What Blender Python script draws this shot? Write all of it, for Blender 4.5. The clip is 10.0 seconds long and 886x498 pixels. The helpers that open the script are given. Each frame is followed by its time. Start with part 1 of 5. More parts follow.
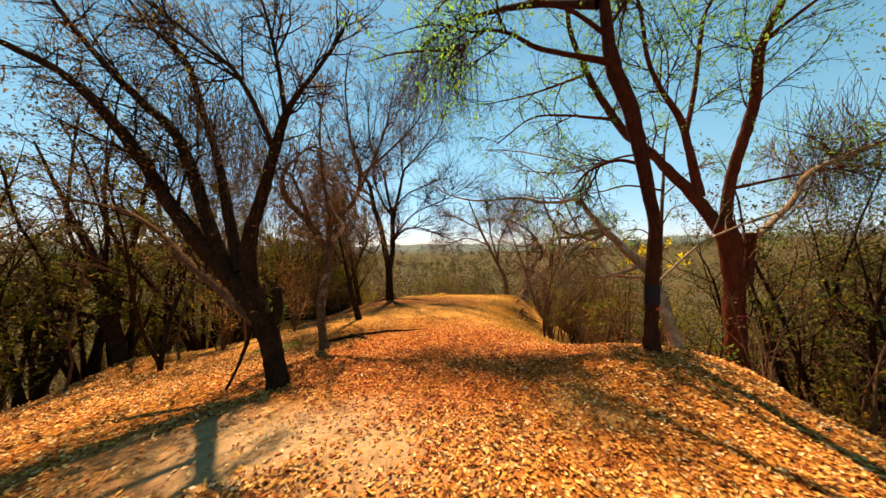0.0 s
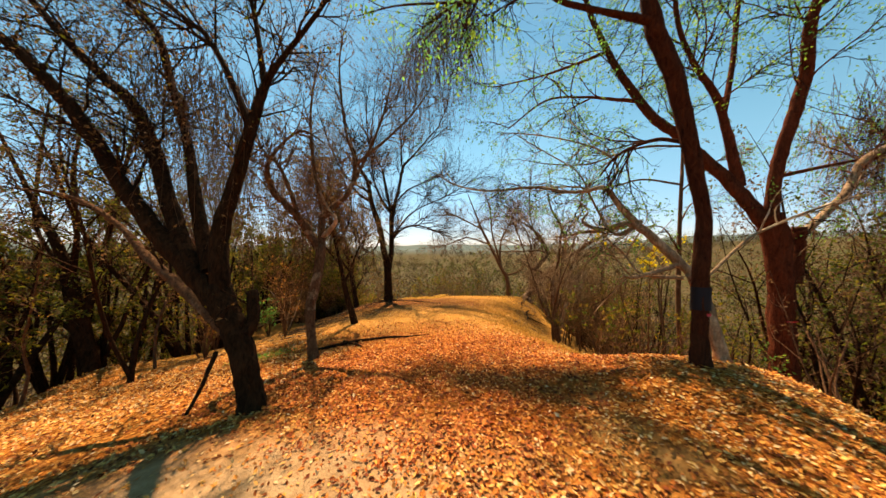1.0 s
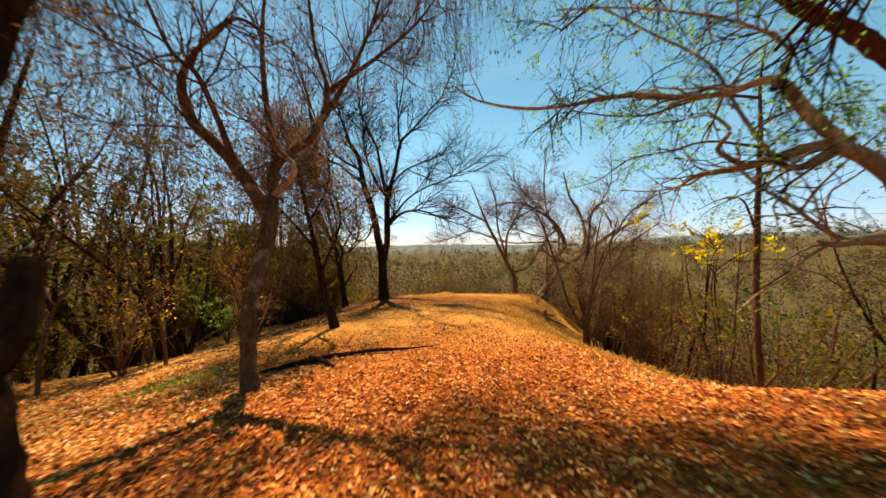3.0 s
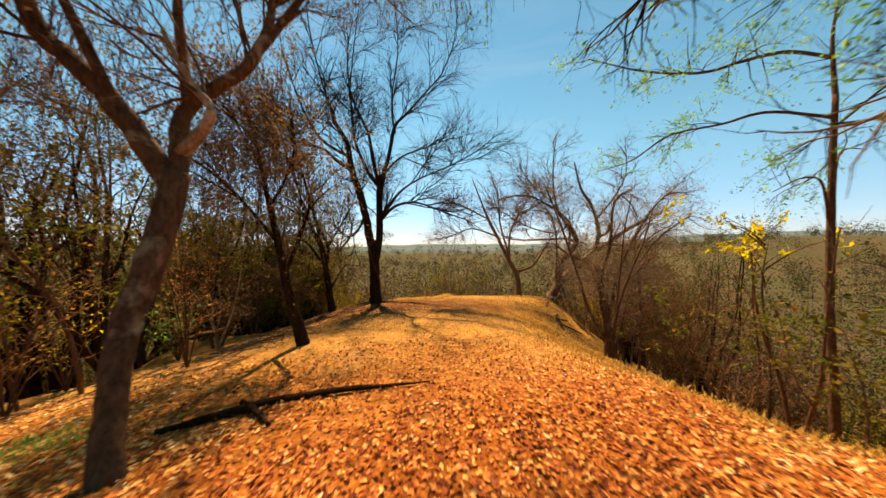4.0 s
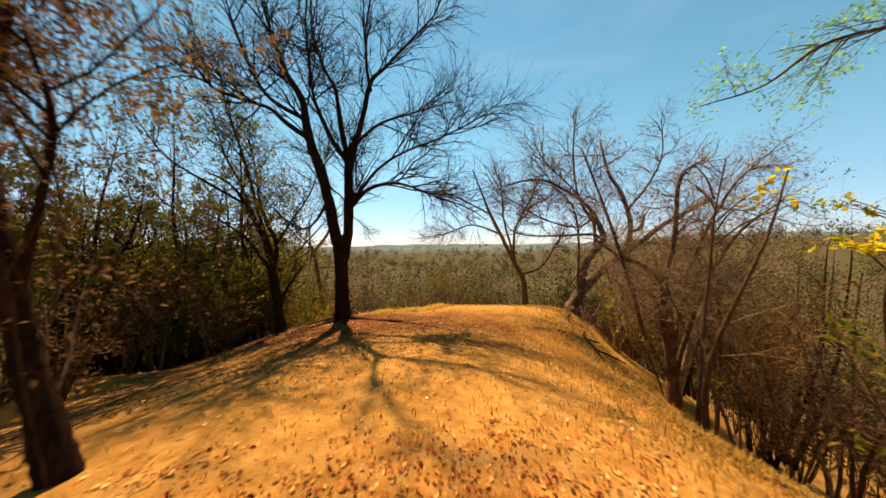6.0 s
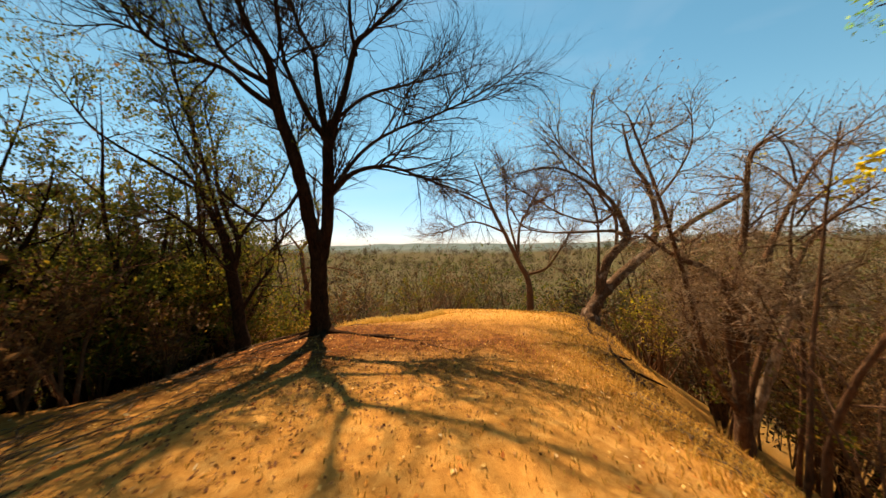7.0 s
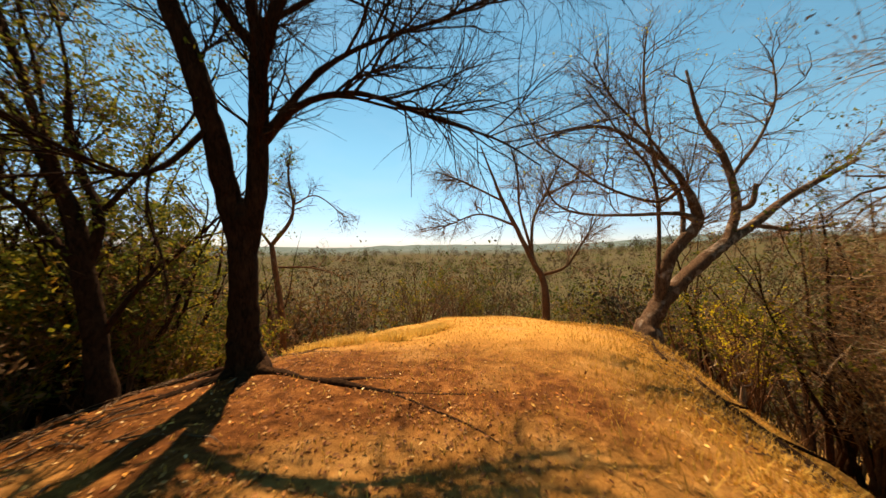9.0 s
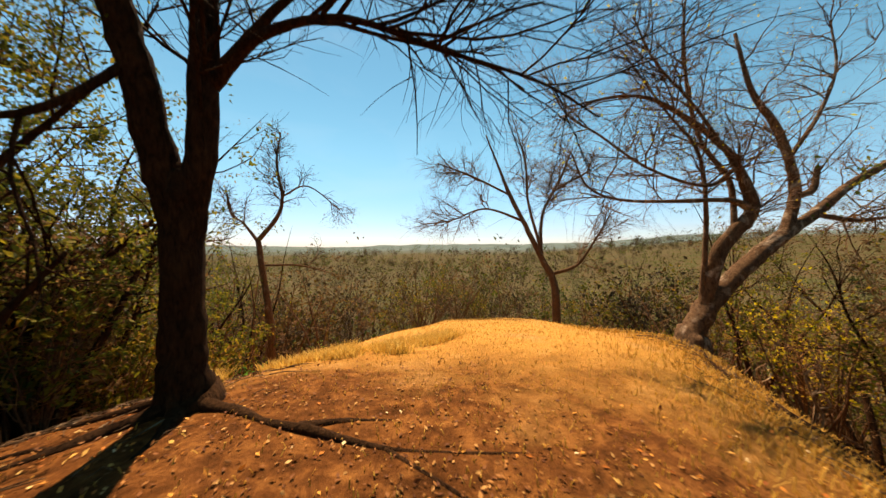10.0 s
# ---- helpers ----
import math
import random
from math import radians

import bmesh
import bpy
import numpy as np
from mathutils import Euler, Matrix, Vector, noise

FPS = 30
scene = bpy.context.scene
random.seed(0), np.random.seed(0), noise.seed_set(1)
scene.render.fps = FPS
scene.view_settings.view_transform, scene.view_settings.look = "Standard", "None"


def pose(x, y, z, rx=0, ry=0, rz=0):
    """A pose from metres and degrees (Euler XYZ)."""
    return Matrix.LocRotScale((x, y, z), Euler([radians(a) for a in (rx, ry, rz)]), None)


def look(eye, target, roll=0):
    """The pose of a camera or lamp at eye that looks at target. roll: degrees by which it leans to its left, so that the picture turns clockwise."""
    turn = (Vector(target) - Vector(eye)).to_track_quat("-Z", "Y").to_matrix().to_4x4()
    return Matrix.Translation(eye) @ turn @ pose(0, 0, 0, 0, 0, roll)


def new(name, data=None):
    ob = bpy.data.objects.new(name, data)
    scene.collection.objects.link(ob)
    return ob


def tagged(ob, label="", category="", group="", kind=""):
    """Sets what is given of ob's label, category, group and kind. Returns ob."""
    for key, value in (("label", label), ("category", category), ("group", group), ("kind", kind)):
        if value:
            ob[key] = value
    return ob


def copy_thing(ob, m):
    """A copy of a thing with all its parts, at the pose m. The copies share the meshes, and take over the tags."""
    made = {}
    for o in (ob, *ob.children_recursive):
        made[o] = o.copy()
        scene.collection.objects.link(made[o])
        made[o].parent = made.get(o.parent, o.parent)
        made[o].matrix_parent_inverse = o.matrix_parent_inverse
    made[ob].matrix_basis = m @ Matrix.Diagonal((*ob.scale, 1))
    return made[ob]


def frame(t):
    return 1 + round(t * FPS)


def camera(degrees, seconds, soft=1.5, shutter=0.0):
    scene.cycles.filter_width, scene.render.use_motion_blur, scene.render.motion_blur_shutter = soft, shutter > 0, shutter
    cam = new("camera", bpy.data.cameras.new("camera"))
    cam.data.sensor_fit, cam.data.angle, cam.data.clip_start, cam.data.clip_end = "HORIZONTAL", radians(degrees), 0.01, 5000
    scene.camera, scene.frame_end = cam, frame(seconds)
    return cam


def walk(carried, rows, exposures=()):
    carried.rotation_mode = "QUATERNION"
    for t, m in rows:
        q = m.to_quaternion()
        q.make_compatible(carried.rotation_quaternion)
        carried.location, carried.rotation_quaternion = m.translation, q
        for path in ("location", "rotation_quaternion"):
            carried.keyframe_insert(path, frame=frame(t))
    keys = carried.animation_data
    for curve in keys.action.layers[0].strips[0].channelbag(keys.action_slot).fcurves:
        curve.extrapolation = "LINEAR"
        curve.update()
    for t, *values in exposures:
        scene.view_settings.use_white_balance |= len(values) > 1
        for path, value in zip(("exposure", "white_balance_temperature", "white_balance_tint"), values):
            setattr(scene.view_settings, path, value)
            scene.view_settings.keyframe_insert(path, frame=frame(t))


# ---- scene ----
cam = camera(112.4, 10.0, soft=1.5, shutter=0.5)
METRES, EYE, TILT, LEAN, TURN = 14.0, 2.01, 0.0, 0.0, 0.0
ROWS = [
    (0.0, 0.0, 0.0, 0.0, 0.0, 0.0, -0.0),
    (0.5, -0.0037, 0.0261, -0.0038, -0.07, 0.09, -0.01),
    (1.0, -0.0088, 0.0568, -0.006, -0.16, 0.12, -0.03),
    (1.5, -0.0158, 0.0925, -0.0101, -0.26, 0.17, 0.01),
    (2.0, -0.0227, 0.1332, -0.0204, -0.4, 0.2, -0.05),
    (2.5, -0.0278, 0.1785, -0.0334, -0.42, 0.16, -0.01),
    (4.0, -0.0305, 0.3432, -0.0502, -0.69, 0.07, 0.05),
    (4.5, -0.0249, 0.3985, -0.052, -0.74, 0.03, 0.04),
    (5.0, -0.0178, 0.455, -0.0546, -0.79, 0.09, 0.06),
    (5.5, -0.0123, 0.5127, -0.0551, -0.85, 0.11, 0.04),
    (7.0, -0.0128, 0.6894, -0.0573, -1.17, -0.09, -0.14),
    (7.5, -0.0137, 0.7437, -0.0607, -1.19, -0.05, -0.1),
    (8.0, -0.0137, 0.7971, -0.0674, -1.16, 0.02, -0.03),
    (8.5, -0.0154, 0.8493, -0.0739, -1.15, 0.07, 0.01),
    (9.0, -0.0145, 0.9, -0.0791, -1.06, 0.2, 0.12),
    (9.5, -0.0175, 0.947, -0.0841, -1.08, 0.2, 0.14),
    (10.0, -0.026, 0.989, -0.089, -1.08, 0.11, 0.14),
]
walk(cam, [(t, pose(0, 0, EYE, TILT, LEAN, TURN) @ pose(METRES * x, METRES * y, METRES * z, 90 + pitch, roll, yaw)) for t, x, y, z, yaw, pitch, roll in ROWS], [(0, 1.36, 8300, 19), (10, 1.28, 8100, 18)])

# ---- light ----
SUN_UP, SUN_TURN = 58.0, -15.0          # degrees above the horizon, and from +y towards +x
world = bpy.data.worlds.new("sky")
scene.world = world
world.use_nodes = True
wn, wl = world.node_tree.nodes, world.node_tree.links
sky = wn.new("ShaderNodeTexSky")
sky.sky_type = 'NISHITA'
sky.sun_disc = False
sky.sun_elevation, sky.sun_rotation = radians(SUN_UP), radians(SUN_TURN)
sky.altitude, sky.air_density, sky.dust_density, sky.ozone_density = 600, 1.0, 0.05, 1.2
hue = wn.new("ShaderNodeHueSaturation")
hue.inputs["Hue"].default_value, hue.inputs["Saturation"].default_value = 0.472, 1.25
wl.new(sky.outputs[0], hue.inputs["Color"])
# paler, bluer haze towards the horizon and a few thin wisps of cloud
way = wn.new("ShaderNodeTexCoord")
up = wn.new("ShaderNodeSeparateXYZ")
wl.new(way.outputs["Generated"], up.inputs[0])
low = wn.new("ShaderNodeMapRange")
low.interpolation_type = 'SMOOTHSTEP'
low.inputs["From Min"].default_value, low.inputs["From Max"].default_value = -0.02, 0.34
low.inputs["To Min"].default_value, low.inputs["To Max"].default_value = 1.0, 0.0
wl.new(up.outputs[2], low.inputs["Value"])
haze = wn.new("ShaderNodeMix")
haze.data_type, haze.blend_type = 'RGBA', 'MULTIPLY'
haze.inputs[7].default_value = (0.56, 0.65, 0.90, 1)
wl.new(low.outputs[0], haze.inputs[0])
wl.new(hue.outputs[0], haze.inputs[6])
flat = wn.new("ShaderNodeMapping")
flat.inputs["Scale"].default_value = (1.0, 1.0, 3.5)
wl.new(way.outputs["Generated"], flat.inputs[0])
wisp = wn.new("ShaderNodeTexNoise")
wisp.inputs["Scale"].default_value, wisp.inputs["Detail"].default_value, wisp.inputs["Distortion"].default_value = 2.2, 6, 0.6
wl.new(flat.outputs[0], wisp.inputs["Vector"])
thin = wn.new("ShaderNodeMapRange")
thin.inputs["From Min"].default_value, thin.inputs["From Max"].default_value = 0.5, 0.8
thin.inputs["To Max"].default_value = 0.1
wl.new(wisp.outputs[0], thin.inputs["Value"])
cloud = wn.new("ShaderNodeMix")
cloud.data_type = 'RGBA'
cloud.inputs[7].default_value = (5.4, 6.3, 7.6, 1)
wl.new(thin.outputs[0], cloud.inputs[0])
wl.new(haze.outputs[2], cloud.inputs[6])
wl.new(cloud.outputs[2], wn["Background"].inputs[0])
wn["Background"].inputs[1].default_value = 0.072
sun = new("sun", bpy.data.lights.new("sun", 'SUN'))
sun.data.energy, sun.data.angle, sun.data.color = 5.0, radians(0.8), (1.0, 0.87, 0.70)
a, b = radians(SUN_UP), radians(SUN_TURN)
sun.matrix_world = look((0, 0, 40), Vector((0, 0, 40)) - Vector((math.sin(b) * math.cos(a), math.cos(b) * math.cos(a), math.sin(a))))


# ---- materials ----
def material(name, rough=0.85, spec=0.25):
    m = bpy.data.materials.new(name)
    m.use_nodes = True
    n, l = m.node_tree.nodes, m.node_tree.links
    p = n["Principled BSDF"]
    p.inputs["Roughness"].default_value = rough
    p.inputs["Specular IOR Level"].default_value = spec
    return m, n, l, p


def ramp(n, stops):
    r = n.new("ShaderNodeValToRGB")
    e = r.color_ramp.elements
    while len(e) < len(stops):
        e.new(0.5)
    for s, (at, c) in zip(e, stops):
        s.position, s.color = at, (*c, 1)
    return r


def noise_node(n, l, vec, scale, detail=6, rough=0.6, dist=0.0):
    t = n.new("ShaderNodeTexNoise")
    t.inputs["Scale"].default_value, t.inputs["Detail"].default_value = scale, detail
    t.inputs["Roughness"].default_value, t.inputs["Distortion"].default_value = rough, dist
    l.new(vec, t.inputs["Vector"])
    return t


def mixed(n, l, fac, c1, c2, mode='MIX'):
    m = n.new("ShaderNodeMix")
    m.data_type, m.blend_type = 'RGBA', mode
    for sock, v in ((0, fac), (6, c1), (7, c2)):
        if isinstance(v, (int, float)):
            m.inputs[sock].default_value = v
        elif isinstance(v, tuple):
            m.inputs[sock].default_value = (*v, 1)
        else:
            l.new(v, m.inputs[sock])
    return m.outputs[2]


def bark(name, dark, light, pale=None, pale_at=0.62):
    """Furrowed bark: fine grain along the stem, lichen or bleached patches on a larger scale."""
    m, n, l, p = material(name, 0.95, 0.03)
    co = n.new("ShaderNodeTexCoord")
    mp = n.new("ShaderNodeMapping")
    mp.inputs["Scale"].default_value = (1, 1, 0.22)
    l.new(co.outputs["Object"], mp.inputs[0])
    grain = noise_node(n, l, mp.outputs[0], 38, 8, 0.7, 0.6)
    blot = noise_node(n, l, co.outputs["Object"], 3.2, 5, 0.6, 0.4)
    mp2 = n.new("ShaderNodeMapping")
    mp2.inputs["Scale"].default_value = (1, 1, 0.35)
    l.new(co.outputs["Object"], mp2.inputs[0])
    furrow = noise_node(n, l, mp2.outputs[0], 14, 4, 0.65, 1.2)
    both = n.new("ShaderNodeMath")
    both.operation = 'MULTIPLY_ADD'
    both.inputs[1].default_value = 0.55
    half = n.new("ShaderNodeMath")
    half.operation = 'MULTIPLY'
    half.inputs[1].default_value = 0.45
    l.new(grain.outputs[0], half.inputs[0])
    l.new(furrow.outputs[0], both.inputs[0])
    l.new(half.outputs[0], both.inputs[2])
    grain = both
    r = ramp(n, [(0.36, dark), (0.64, light)])
    l.new(grain.outputs[0], r.inputs[0])
    col = r.outputs[0]
    if pale:
        f = ramp(n, [(pale_at - 0.06, (0, 0, 0)), (pale_at + 0.1, (1, 1, 1))])
        l.new(blot.outputs[0], f.inputs[0])
        pr = ramp(n, [(0.36, tuple(0.35 * v for v in pale)), (0.6, pale)])
        l.new(grain.outputs[0], pr.inputs[0])
        col = mixed(n, l, f.outputs[0], col, pr.outputs[0])
    else:
        f = ramp(n, [(0.35, (0.7, 0.7, 0.7)), (0.7, (1.15, 1.1, 1.05))])
        l.new(blot.outputs[0], f.inputs[0])
        col = mixed(n, l, 1.0, col, f.outputs[0], 'MULTIPLY')
    l.new(col, p.inputs["Base Color"])
    bp = n.new("ShaderNodeBump")
    bp.inputs["Strength"].default_value, bp.inputs["Distance"].default_value = 1.0, 0.05
    l.new(grain.outputs[0], bp.inputs["Height"])
    l.new(bp.outputs[0], p.inputs["Normal"])
    return m


def leaf(name, stops, through_light=0.45, rough=0.7):
    """Leaves whose colour differs from leaf to leaf and which let some light through."""
    m, n, l, p = material(name, rough, 0.12)
    g = n.new("ShaderNodeNewGeometry")
    r = ramp(n, stops)
    l.new(g.outputs["Random Per Island"], r.inputs[0])
    co = n.new("ShaderNodeTexCoord")
    t = noise_node(n, l, co.outputs["Object"], 60, 3)
    f = ramp(n, [(0.3, (0.75, 0.75, 0.75)), (0.75, (1.1, 1.1, 1.1))])
    l.new(t.outputs[0], f.inputs[0])
    col = mixed(n, l, 1.0, r.outputs[0], f.outputs[0], 'MULTIPLY')
    l.new(col, p.inputs["Base Color"])
    tr = n.new("ShaderNodeBsdfTranslucent")
    l.new(col, tr.inputs[0])
    mx = n.new("ShaderNodeMixShader")
    mx.inputs[0].default_value = through_light
    l.new(p.outputs[0], mx.inputs[1])
    l.new(tr.outputs[0], mx.inputs[2])
    l.new(mx.outputs[0], n["Material Output"].inputs[0])
    return m


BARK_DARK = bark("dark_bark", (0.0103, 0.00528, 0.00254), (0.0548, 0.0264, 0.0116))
BARK_BROWN = bark("brown_bark", (0.052, 0.0264, 0.0132), (0.177, 0.088, 0.0429), (0.312, 0.211, 0.125), 0.66)
BARK_RED = bark("reddish_bark", (0.0364, 0.0106, 0.00528), (0.156, 0.0422, 0.0185), (0.229, 0.106, 0.0528), 0.76)
BARK_DUSK = bark("dusky_red_bark", (0.02, 0.0075, 0.004), (0.085, 0.028, 0.013), (0.15, 0.075, 0.04), 0.74)
BARK_PALE = bark("pale_bark", (0.112, 0.0634, 0.0332), (0.412, 0.264, 0.15), (0.686, 0.497, 0.301), 0.56)
BARK_TWIST = bark("flaking_bark", (0.0468, 0.0229, 0.0112), (0.177, 0.088, 0.0429), (0.478, 0.334, 0.198), 0.62)
BARK_GNARLED = bark("gnarled_bark", (0.035, 0.02, 0.012), (0.17, 0.095, 0.05), (0.48, 0.36, 0.25), 0.6)
TWIG_GREY = bark("grey_twig", (0.104, 0.0528, 0.0297), (0.291, 0.158, 0.0858))
TWIG_BUSH = bark("bush_twig", (0.18, 0.11, 0.058), (0.45, 0.30, 0.165), (0.62, 0.47, 0.31), 0.58)
TWIG_DRY = bark("dry_twig", (0.229, 0.106, 0.0363), (0.572, 0.308, 0.119))
LEAF_GREEN = leaf("fresh_leaves", [(0.0, (0.08, 0.247, 0.048)), (0.5, (0.16, 0.38, 0.072)), (1.0, (0.34, 0.456, 0.048))], 0.72)
LEAF_OLIVE = leaf("olive_leaves", [(0.0, (0.0442, 0.0526, 0.00714)), (0.4, (0.106, 0.106, 0.0107)), (0.75, (0.221, 0.178, 0.0149)), (1.0, (0.354, 0.178, 0.0238))], 0.55)
LEAF_BROWN = leaf("withered_leaves", [(0.0, (0.075, 0.036, 0.015)), (0.5, (0.16, 0.08, 0.03)), (1.0, (0.26, 0.15, 0.058))], 0.5)
LEAF_YELLOW = leaf("yellow_leaves", [(0.0, (0.62, 0.456, 0.016)), (0.6, (0.8, 0.57, 0.024)), (1.0, (0.46, 0.456, 0.032))], 0.65)
LEAF_FALLEN = leaf("fallen_leaves", [(0.0, (0.09, 0.022, 0.006)), (0.18, (0.25, 0.068, 0.014)), (0.38, (0.52, 0.165, 0.027)), (0.6, (0.68, 0.295, 0.053)), (0.82, (0.76, 0.44, 0.115)), (1.0, (0.76, 0.56, 0.30))], 0.2, 0.7)
GRASS_DRY = leaf("straw_grass", [(0.0, (0.343, 0.159, 0.022)), (0.5, (0.47, 0.245, 0.0377)), (1.0, (0.567, 0.338, 0.0692))], 0.3)
STRAW_GOLD = leaf("golden_straw", [(0.0, (0.45, 0.24, 0.04)), (0.5, (0.62, 0.37, 0.07)), (1.0, (0.72, 0.48, 0.13))], 0.4)
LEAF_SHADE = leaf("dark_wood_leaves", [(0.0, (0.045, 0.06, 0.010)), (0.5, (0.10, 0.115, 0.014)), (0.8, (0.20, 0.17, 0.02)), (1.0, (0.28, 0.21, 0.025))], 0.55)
LEAF_RUST = leaf("rust_leaves", [(0.0, (0.09, 0.018, 0.006)), (0.35, (0.34, 0.07, 0.013)), (0.7, (0.62, 0.185, 0.033)), (1.0, (0.78, 0.39, 0.11))], 0.18)
LEAF_ROTTED = leaf("rotted_leaves", [(0.0, (0.09, 0.028, 0.008)), (0.5, (0.20, 0.07, 0.017)), (0.85, (0.33, 0.14, 0.035)), (1.0, (0.46, 0.25, 0.08))], 0.1)
PAINT_BLACK = material("black_paint", 0.6)[0]
PAINT_BLACK.node_tree.nodes["Principled BSDF"].inputs["Base Color"].default_value = (0.004, 0.004, 0.008, 1)
PAINT_RED = material("red_paint", 0.5)[0]
PAINT_RED.node_tree.nodes["Principled BSDF"].inputs["Base Color"].default_value = (0.65, 0.03, 0.02, 1)


def soil():
    """Ridge soil under dry litter: rust-coloured litter near the first trees, straw and bare clay further on."""
    m, n, l, p = material("litter_soil", 0.95, 0.02)
    g = n.new("ShaderNodeNewGeometry")
    pos = g.outputs["Position"]
    sep = n.new("ShaderNodeSeparateXYZ")
    l.new(pos, sep.inputs[0])
    big = noise_node(n, l, pos, 0.55, 5, 0.6, 0.5)
    mid = noise_node(n, l, pos, 4.5, 8, 0.7, 0.4)
    fine = noise_node(n, l, pos, 42, 6, 0.7, 0.3)
    vor = n.new("ShaderNodeTexVoronoi")
    vor.inputs["Scale"].default_value = 26
    l.new(pos, vor.inputs["Vector"])
    clay = ramp(n, [(0.25, (0.224, 0.103, 0.03)), (0.5, (0.355, 0.182, 0.0546)), (0.75, (0.433, 0.254, 0.0984))])
    l.new(mid.outputs[0], clay.inputs[0])
    litter = ramp(n, [(0.0, (0.08, 0.022, 0.006)), (0.35, (0.24, 0.068, 0.012)), (0.65, (0.43, 0.15, 0.027)), (1.0, (0.60, 0.27, 0.065))])
    l.new(vor.outputs["Color"], litter.inputs[0])
    straw = ramp(n, [(0.3, (0.25, 0.10, 0.02)), (0.5, (0.40, 0.19, 0.042)), (0.7, (0.51, 0.295, 0.08))])
    l.new(fine.outputs[0], straw.inputs[0])
    # how far along the ridge
    along = n.new("ShaderNodeMapRange")
    along.inputs["From Min"].default_value, along.inputs["From Max"].default_value = 6.0, 12.0
    l.new(sep.outputs[1], along.inputs["Value"])
    add = n.new("ShaderNodeMath")
    add.operation = 'ADD'
    l.new(along.outputs[0], add.inputs[0])
    sub = n.new("ShaderNodeMath")
    sub.operation = 'MULTIPLY_ADD'
    sub.inputs[1].default_value, sub.inputs[2].default_value = 1.6, -0.8
    l.new(big.outputs[0], sub.inputs[0])
    l.new(sub.outputs[0], add.inputs[1])
    sel = ramp(n, [(0.3, (0, 0, 0)), (0.7, (1, 1, 1))])
    l.new(add.outputs[0], sel.inputs[0])
    col = mixed(n, l, sel.outputs[0], litter.outputs[0], straw.outputs[0])
    bare = ramp(n, [(0.52, (0, 0, 0)), (0.64, (0.85, 0.85, 0.85))])
    patch = noise_node(n, l, pos, 0.9, 6, 0.65, 0.2)
    l.new(patch.outputs[0], bare.inputs[0])
    col = mixed(n, l, bare.outputs[0], col, clay.outputs[0])
    # rust-brown earth and rotted leaves round the big bare tree, painted darker for its crown's shade; a swept pale
    # patch by the first tree
    for spot, size, tone, weight in (((0.1, 6.6, -0.1), (0.30, 0.26, 0.3), [(0.3, (0.11, 0.026, 0.006)), (0.5, (0.29, 0.075, 0.012)), (0.7, (0.50, 0.175, 0.03))], 0.8),
                                     ((0.0, 12.3, -0.5), (0.16, 0.24, 0.3), [(0.3, (0.25, 0.10, 0.022)), (0.5, (0.43, 0.195, 0.044)), (0.7, (0.55, 0.30, 0.085))], 0.85),
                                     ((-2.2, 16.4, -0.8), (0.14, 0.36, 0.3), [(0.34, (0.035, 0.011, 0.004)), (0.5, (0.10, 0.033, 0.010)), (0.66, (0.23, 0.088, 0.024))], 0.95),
                                     ((-1.5, 3.1, 0.0), (0.48, 0.95, 1.0), [(0.3, (0.26, 0.155, 0.07)), (0.5, (0.40, 0.255, 0.125)), (0.7, (0.51, 0.34, 0.18))], 0.9)):
        mv = n.new("ShaderNodeMapping")
        mv.vector_type = 'TEXTURE'
        mv.inputs["Location"].default_value = spot
        mv.inputs["Scale"].default_value = tuple(1 / v for v in size)
        l.new(pos, mv.inputs[0])
        ln = n.new("ShaderNodeVectorMath")
        ln.operation = 'LENGTH'
        l.new(mv.outputs[0], ln.inputs[0])
        ad = n.new("ShaderNodeMath")
        ad.operation = 'MULTIPLY_ADD'
        ad.inputs[1].default_value = 1.8
        l.new(patch.outputs[0], ad.inputs[0])
        l.new(ln.outputs["Value"], ad.inputs[2])
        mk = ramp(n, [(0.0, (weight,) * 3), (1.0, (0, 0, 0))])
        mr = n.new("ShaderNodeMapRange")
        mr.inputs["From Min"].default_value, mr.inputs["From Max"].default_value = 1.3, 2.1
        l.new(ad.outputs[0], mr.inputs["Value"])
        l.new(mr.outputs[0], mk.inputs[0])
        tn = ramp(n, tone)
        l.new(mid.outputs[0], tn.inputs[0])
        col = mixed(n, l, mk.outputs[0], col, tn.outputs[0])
    # dry wooded country further off
    far = n.new("ShaderNodeVectorMath")
    far.operation = 'LENGTH'
    l.new(pos, far.inputs[0])
    fr = n.new("ShaderNodeMapRange")
    fr.inputs["From Min"].default_value, fr.inputs["From Max"].default_value = 26.0, 42.0
    l.new(far.outputs["Value"], fr.inputs["Value"])
    wood = noise_node(n, l, pos, 0.16, 8, 0.75, 0.8)
    wr = ramp(n, [(0.3, (0.032, 0.026, 0.011)), (0.45, (0.075, 0.052, 0.026)), (0.58, (0.045, 0.046, 0.014)), (0.72, (0.105, 0.078, 0.046))])
    l.new(wood.outputs[0], wr.inputs[0])
    col = mixed(n, l, fr.outputs[0], col, wr.outputs[0])
    # hills on the skyline: distance haze put into their colour as a grey-green tint
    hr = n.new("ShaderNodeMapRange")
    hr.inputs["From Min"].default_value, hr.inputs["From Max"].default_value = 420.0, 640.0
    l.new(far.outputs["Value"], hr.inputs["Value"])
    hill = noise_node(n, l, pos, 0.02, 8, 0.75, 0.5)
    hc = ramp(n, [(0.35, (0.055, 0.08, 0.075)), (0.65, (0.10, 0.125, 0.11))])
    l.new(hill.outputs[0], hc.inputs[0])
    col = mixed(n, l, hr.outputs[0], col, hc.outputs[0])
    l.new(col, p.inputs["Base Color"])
    bp = n.new("ShaderNodeBump")
